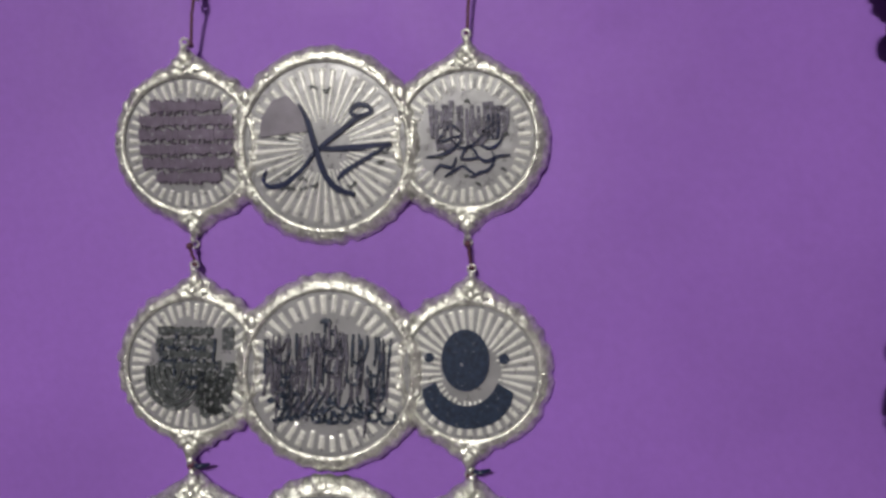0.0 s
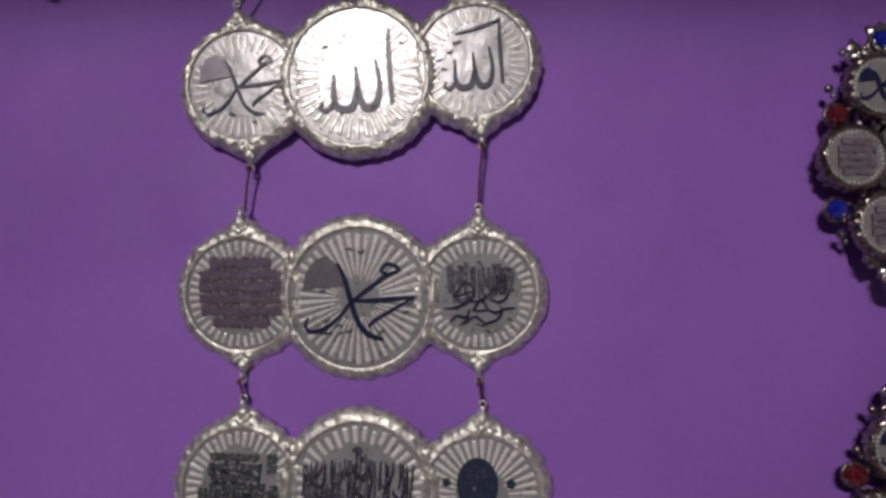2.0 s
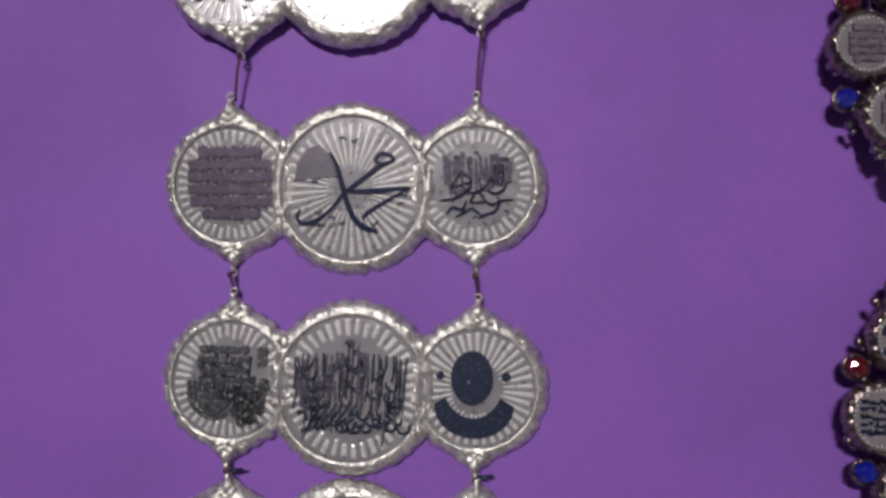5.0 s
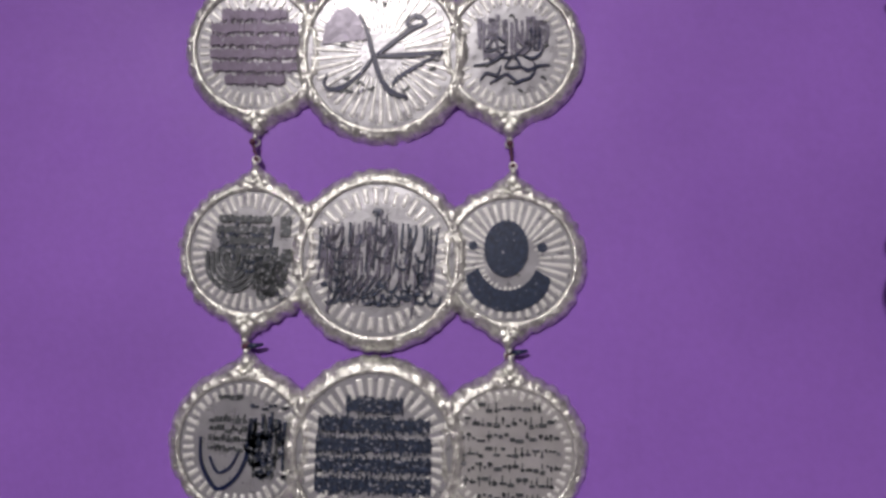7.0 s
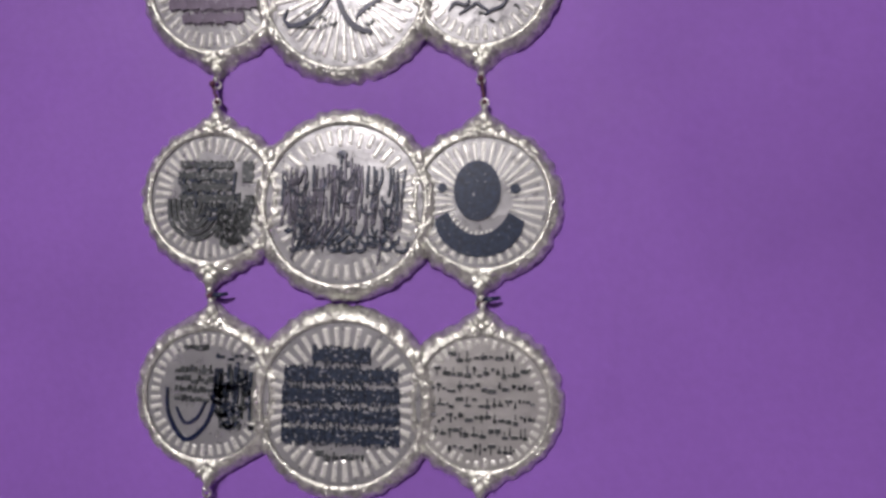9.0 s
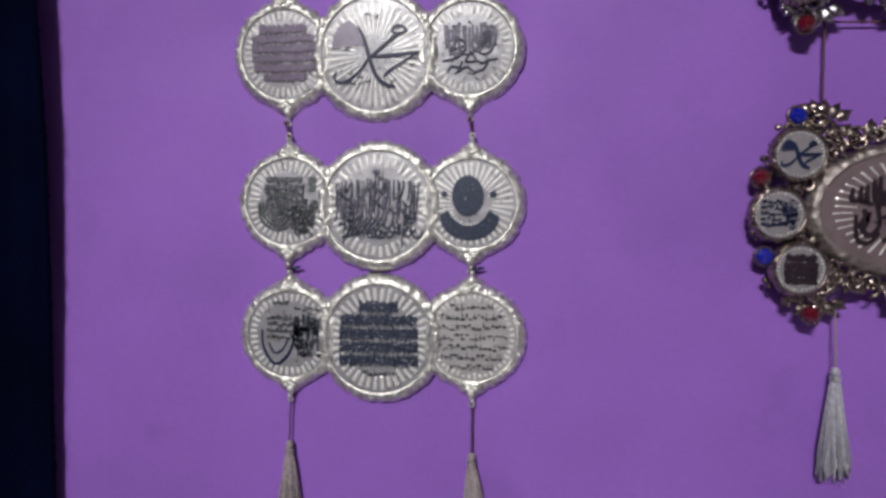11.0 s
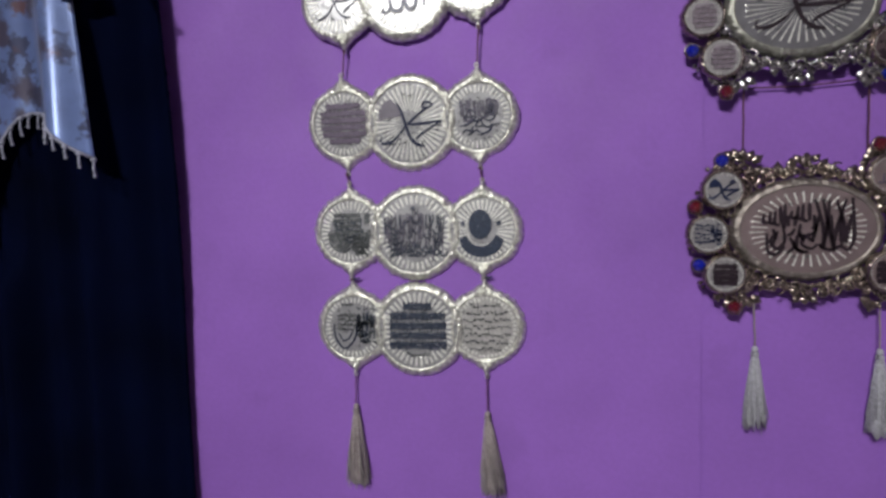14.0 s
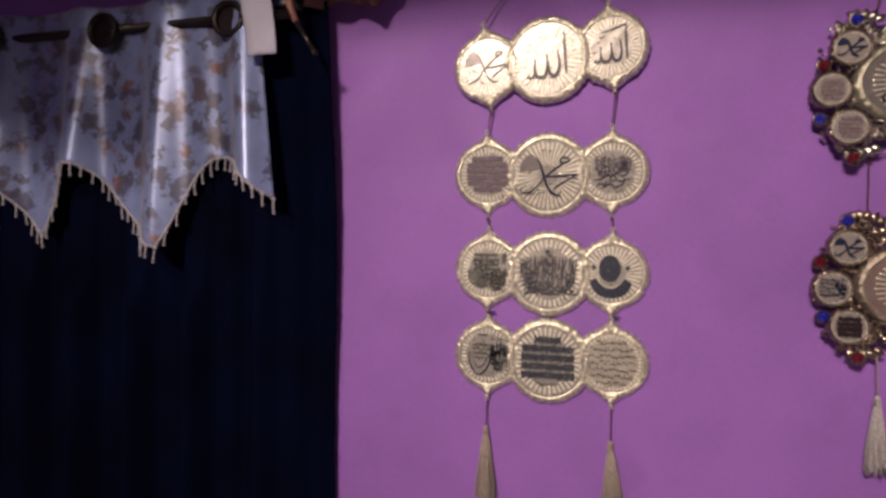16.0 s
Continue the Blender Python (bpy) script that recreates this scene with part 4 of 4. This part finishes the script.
for s, x in ((-1, 0.4345), (1, 0.5755)):
    cord(jewel, (x, PLY + 0.010, 1.632), (x, PLY + 0.010, 1.538), CORD, 80 + s, r=0.0011)
    cord(jewel, (x, PLY + 0.002, 1.812), (0.505 + s * 0.05, WALL_Y - 0.010, 1.926), CORD, 90 + s, r=0.0012)
    tip = (x + 0.0135, PLY + 0.002, 1.301)
    cord(jewel, (x + 0.012, PLY + 0.002, 1.358), tip, PALE_CORD, 95 + s, r=0.0010, knot=False)
    tassel(jewel, tip, 0.097, 0.026, TASSEL_GREY, 97 + s, 0.001)
g = Geo()
g.tube([(0.4345, PLY + 0.0125, 1.6265), (0.505, PLY + 0.0135, 1.6255), (0.5755, PLY + 0.0125, 1.6305)], 0.0011, 6)
g.done("cross_cord", CORD, jewel)
n2 = Geo()
n2.tube([(0.505 - 0.052, WALL_Y - 0.010, 1.926), (0.505 + 0.052, WALL_Y - 0.010, 1.926)], 0.0012, 6)
n2.tube([(0.505, WALL_Y + 0.01, 1.926), (0.505, WALL_Y - 0.016, 1.928)], 0.0016, 8)
n2.done("hanging_nail", STEEL, jewel)

# ---------------------------------------------------------------- curtain, valance and what hangs by them
ROD_Z, ROD_Y = 1.853, -0.070


def curtain_sheet():
    nx, nz = 260, 60
    v = []
    for i in range(nx + 1):
        u = i / nx
        for j in range(nz + 1):
            h = j / nz
            z = 0.05 + h * 1.85
            x = X0 + 0.02 + u * (-0.328 - X0 - 0.02) - 0.014 * h - 0.016 * max(0, (z - 1.35) / 0.5) + 0.0035 * math.sin(z * 9) * u
            fold = 0.024 * math.sin(x * 46 + 0.5 * math.sin(x * 9)) + 0.013 * math.sin(x * 101 + z * 1.3)
            edge = min(1, (1 - u) / 0.12)
            y = -0.030 * edge - 0.004 - 0.022 * max(0, (z - 1.2) / 0.7) + fold * (0.25 + 0.75 * edge) * 0.9
            if z > 1.40 and u < 0.93:
                y = max(y, -0.046)
            v.append((x, min(y, WALL_Y - 0.006), z))
    m = nz + 1
    f = [(i * m + j, (i + 1) * m + j, (i + 1) * m + j + 1, i * m + j + 1) for i in range(nx) for j in range(nz)]
    return v, f


cur = tagged(new("curtain"), "dark navy velvet curtain hanging in soft folds beside the purple wall", "curtain")
sheet = mesh_part("curtain_cloth", *curtain_sheet(), NAVY, cur)
sol = sheet.modifiers.new("thickness", "SOLIDIFY")
sol.thickness = 0.002
hem = Geo()
edge_x = lambda z: -0.328 - 0.016 * max(0, (z - 1.35) / 0.5) - 0.014 * (z - 0.05) / 1.85 + 0.0035 * math.sin(z * 9)
edge_y = lambda z: -0.006 - 0.022 * max(0, (z - 1.2) / 0.7)
hem.tube([(edge_x(z) - 0.001, edge_y(z), z) for z in np.linspace(0.06, 1.89, 60)], 0.0035, 6)
rnd = random.Random(4)
for k in range(120):
    z = rnd.uniform(0.9, 1.85)
    x, y = edge_x(z), edge_y(z)
    hem.tube([(x - 0.003, y, z), (x + rnd.uniform(.001, .005), y - 0.001, z - 0.003), (x + rnd.uniform(.0, .007), y - 0.001, z - rnd.uniform(.006, .014))], 0.0004, 4)
hem.done("frayed_hem", NAVY, cur)

PEAKS = [(-0.418, 1.556), (-0.622, 1.472), (-0.903, 1.484), (-1.17, 1.48), (-1.42, 1.48), (-1.68, 1.48)]
SKEW = [1.12, 1.9, 1.3, 1.6, 1.2]      # how far each arch leans from the middle of its span
TOPS = [1.626, 1.616, 1.62, 1.62, 1.62]


def valance_foot(x):
    for (xa, za), (xb, zb), zt, k in zip(PEAKS, PEAKS[1:], TOPS, SKEW):
        if xb <= x <= xa:
            u = (xa - x) / (xa - xb)
            arch = math.sin(math.pi * u ** k) ** 0.95
            base = za + (zb - za) * u
            return base + (zt - base) * arch
    return PEAKS[0][1]


def valance_y(x, h):
    return ROD_Y + 0.004 + (0.020 * math.sin(x * 34 + 1.2) + 0.007 * math.sin(x * 71)) * (0.35 + 0.65 * h) - 0.012 * h


def valance():
    nx, nz = 300, 36
    v = []
    for i in range(nx + 1):
        u = i / nx
        xb = -1.66 + u * (1.66 - 0.418)
        zb = valance_foot(xb)
        for j in range(nz + 1):
            h = 1 - j / nz
            z = 1.90 - (1.90 - zb) * h
            x = xb - 0.050 * (1 - h) * u ** 6
            v.append((x, valance_y(xb, h), z))
    m = nz + 1
    return v, [(i * m + j, (i + 1) * m + j, (i + 1) * m + j + 1, i * m + j + 1) for i in range(nx) for j in range(nz)]


val = tagged(new("curtain_valance"), "pale floral satin valance with scalloped fringed foot on dark rod", "valance")
cloth = mesh_part("valance_cloth", *valance(), FLORAL, val, "pale satin printed with brown blooms and slate leaves")
sol = cloth.modifiers.new("thickness", "SOLIDIFY")
sol.thickness = 0.0015
fr, braid = Geo(), []
rnd = random.Random(9)
x = -1.64
while x < -0.417:
    z, y = valance_foot(x), valance_y(x, 1)
    ln = rnd.uniform(0.013, 0.024)
    sw = rnd.uniform(-.003, .003)
    fr.tube([(x, y, z + 0.003), (x + sw * .4, y - 0.002, z - ln * .5), (x + sw, y - 0.001, z - ln)], 0.0017, 6, [0.0013, 0.0017, 0.0021])
    fr.ball((x + sw, y - 0.001, z - ln), 0.0026)
    fr.ball((x, y - 0.001, z), 0.0034, (1.4, 1, 1))
    braid.append((x, y - 0.001, z + 0.002))
    x += rnd.uniform(0.0115, 0.0145)
fr.tube(braid, 0.0024, 6)
fr.done("fringe", FRINGE, val, "white knotted thread fringe")
for x in (-0.512, -0.767, -1.02, -1.28, -1.53):
    e = Geo()
    y = min(valance_y(x + d, 0.2) for d in (-0.026, -0.012, 0, 0.012, 0.026)) - 0.006
    ring = [(x + 0.026 * math.cos(t), y, ROD_Z + 0.026 * math.sin(t)) for t in np.linspace(0, math.tau, 33)]
    e.tube(ring, 0.006, 8)
    e.add([(x, y + 0.001, ROD_Z)] + [(x + 0.024 * math.cos(t), y + 0.001, ROD_Z + 0.024 * math.sin(t)) for t in np.linspace(0, math.tau, 33)],
          [(0, k, k + 1) for k in range(1, 33)])
    e.done("eyelet", DARK_METAL, val, "dark metal eyelet")

rod = tagged(new("curtain_rod"), "dark metal curtain rod with a small bracket", "curtain rod")
g = Geo()
g.tube([(X0 + 0.01, ROD_Y + 0.003, ROD_Z + 0.002), (-0.40, ROD_Y + 0.003, ROD_Z + 0.004)], 0.008, 14)
g.done("rod", DARK_METAL, rod)
part("bracket", box_bm(-0.452, -0.404, -0.062, WALL_Y - 0.004, 1.876, 1.884, 0.001), STEEL, rod, "dull steel bracket arm")

strip = Geo()
nx, nz = 12, 20
v = []
for i in range(nx + 1):
    for j in range(nz + 1):
        u, h = i / nx, j / nz
        zb = 1.780 + 0.006 * u
        v.append((-0.462 + 0.048 * u - 0.024 * h * (1 - u * 0.3), -0.096 - 0.004 * math.sin(u * 5) + 0.002 * math.sin(h * 7), zb + (1.925 - zb) * h))
strip.add(v, [(i * (nz + 1) + j, (i + 1) * (nz + 1) + j, (i + 1) * (nz + 1) + j + 1, i * (nz + 1) + j + 1) for i in range(nx) for j in range(nz)])
tie = strip.done("curtain_tie", WHITE_CLOTH)
tagged(tie, "white cotton tie strip hanging over the curtain rod", "curtain tie")
sol = tie.modifiers.new("thickness", "SOLIDIFY")
sol.thickness = 0.002

hook = tagged(new("tieback_hook"), "slim brown wooden tieback hook with a dull metal tip", "hook")
g = Geo()
g.tube([(-0.404, -0.080, 1.926), (-0.402, -0.082, 1.90), (-0.396, -0.084, 1.862), (-0.384, -0.084, 1.835)], 0.005, 8, [0.004, 0.006, 0.006, 0.005])
g.done("stem", material("light_brown_wood", (0.30, 0.14, 0.12), 0.5, vary=0.3, vary_scale=40), hook)
g = Geo()
g.tube([(-0.384, -0.084, 1.835), (-0.366, -0.084, 1.808), (-0.352, -0.083, 1.786)], 0.004, 8)
g.ball((-0.351, -0.083, 1.785), 0.006)
g.done("tip", DARK_METAL, hook)

# a maroon cloth hanging down in folds from above the corner of the curtain
drape = Geo()
nx, nz = 40, 14
v = []
for i in range(nx + 1):
    u = i / nx
    x = -0.44 + u * 0.200
    foot = float(np.interp(u, [0, 0.4, 0.52, 0.62, 0.78, 0.86, 0.90, 1.0], [1.880, 1.878, 1.880, 1.882, 1.874, 1.864, 1.882, 1.894]))
    for j in range(nz + 1):
        h = j / nz
        v.append((x + 0.012 * h * u, -0.030 + 0.010 * math.sin(u * 21) * (1 - 0.6 * h) - 0.004 * u, foot + (1.927 - foot) * h))
drape.add(v, [(i * (nz + 1) + j, (i + 1) * (nz + 1) + j, (i + 1) * (nz + 1) + j + 1, i * (nz + 1) + j + 1) for i in range(nx) for j in range(nz)])
dr = drape.done("cloth_drape", MAROON)
tagged(dr, "dark maroon cloth drape hanging over the end of the curtain", "drape")
sol = dr.modifiers.new("thickness", "SOLIDIFY")
sol.thickness = 0.002

# an unseen beam added between the lamp and the wall to shade the wall's top, with a lower box over the curtain side to
# shade the valance, and the lamp
beam = part("added_shade_beam", box_bm(X0, X1, -1.66, -1.60, 2.436, CEIL, 0.004), CREAM)
tagged(beam, "unseen cream painted beam across the ceiling, added to shade the top of the wall", "beam", kind="structure")
boxed = part("added_shade_box", box_bm(X0, -0.60, -1.658, -1.602, 2.320, 2.4355, 0.004), CREAM)
tagged(boxed, "unseen cream painted box under the beam, added to shade the valance", "beam", kind="structure")
lamp = tagged(new("tube_lamp"), "white tube light on its batten under the ceiling", "lamp")
part("batten", box_bm(LAMP.x - 0.33, LAMP.x + 0.33, LAMP.y - 0.02, LAMP.y + 0.02, LAMP.z + 0.03, CEIL - 0.0005, 0.004), CREAM, lamp)
for s in (-1, 1):
    part("end_cap", box_bm(LAMP.x + s * 0.32 - 0.012, LAMP.x + s * 0.32 + 0.012, LAMP.y - 0.016, LAMP.y + 0.016, LAMP.z - 0.018, LAMP.z + 0.0295, 0.003), CREAM, lamp)
g = Geo()
g.tube([(LAMP.x - 0.308, LAMP.y, LAMP.z), (LAMP.x + 0.308, LAMP.y, LAMP.z)], 0.013, 14)
g.done("glowing_tube", GLOW, lamp)
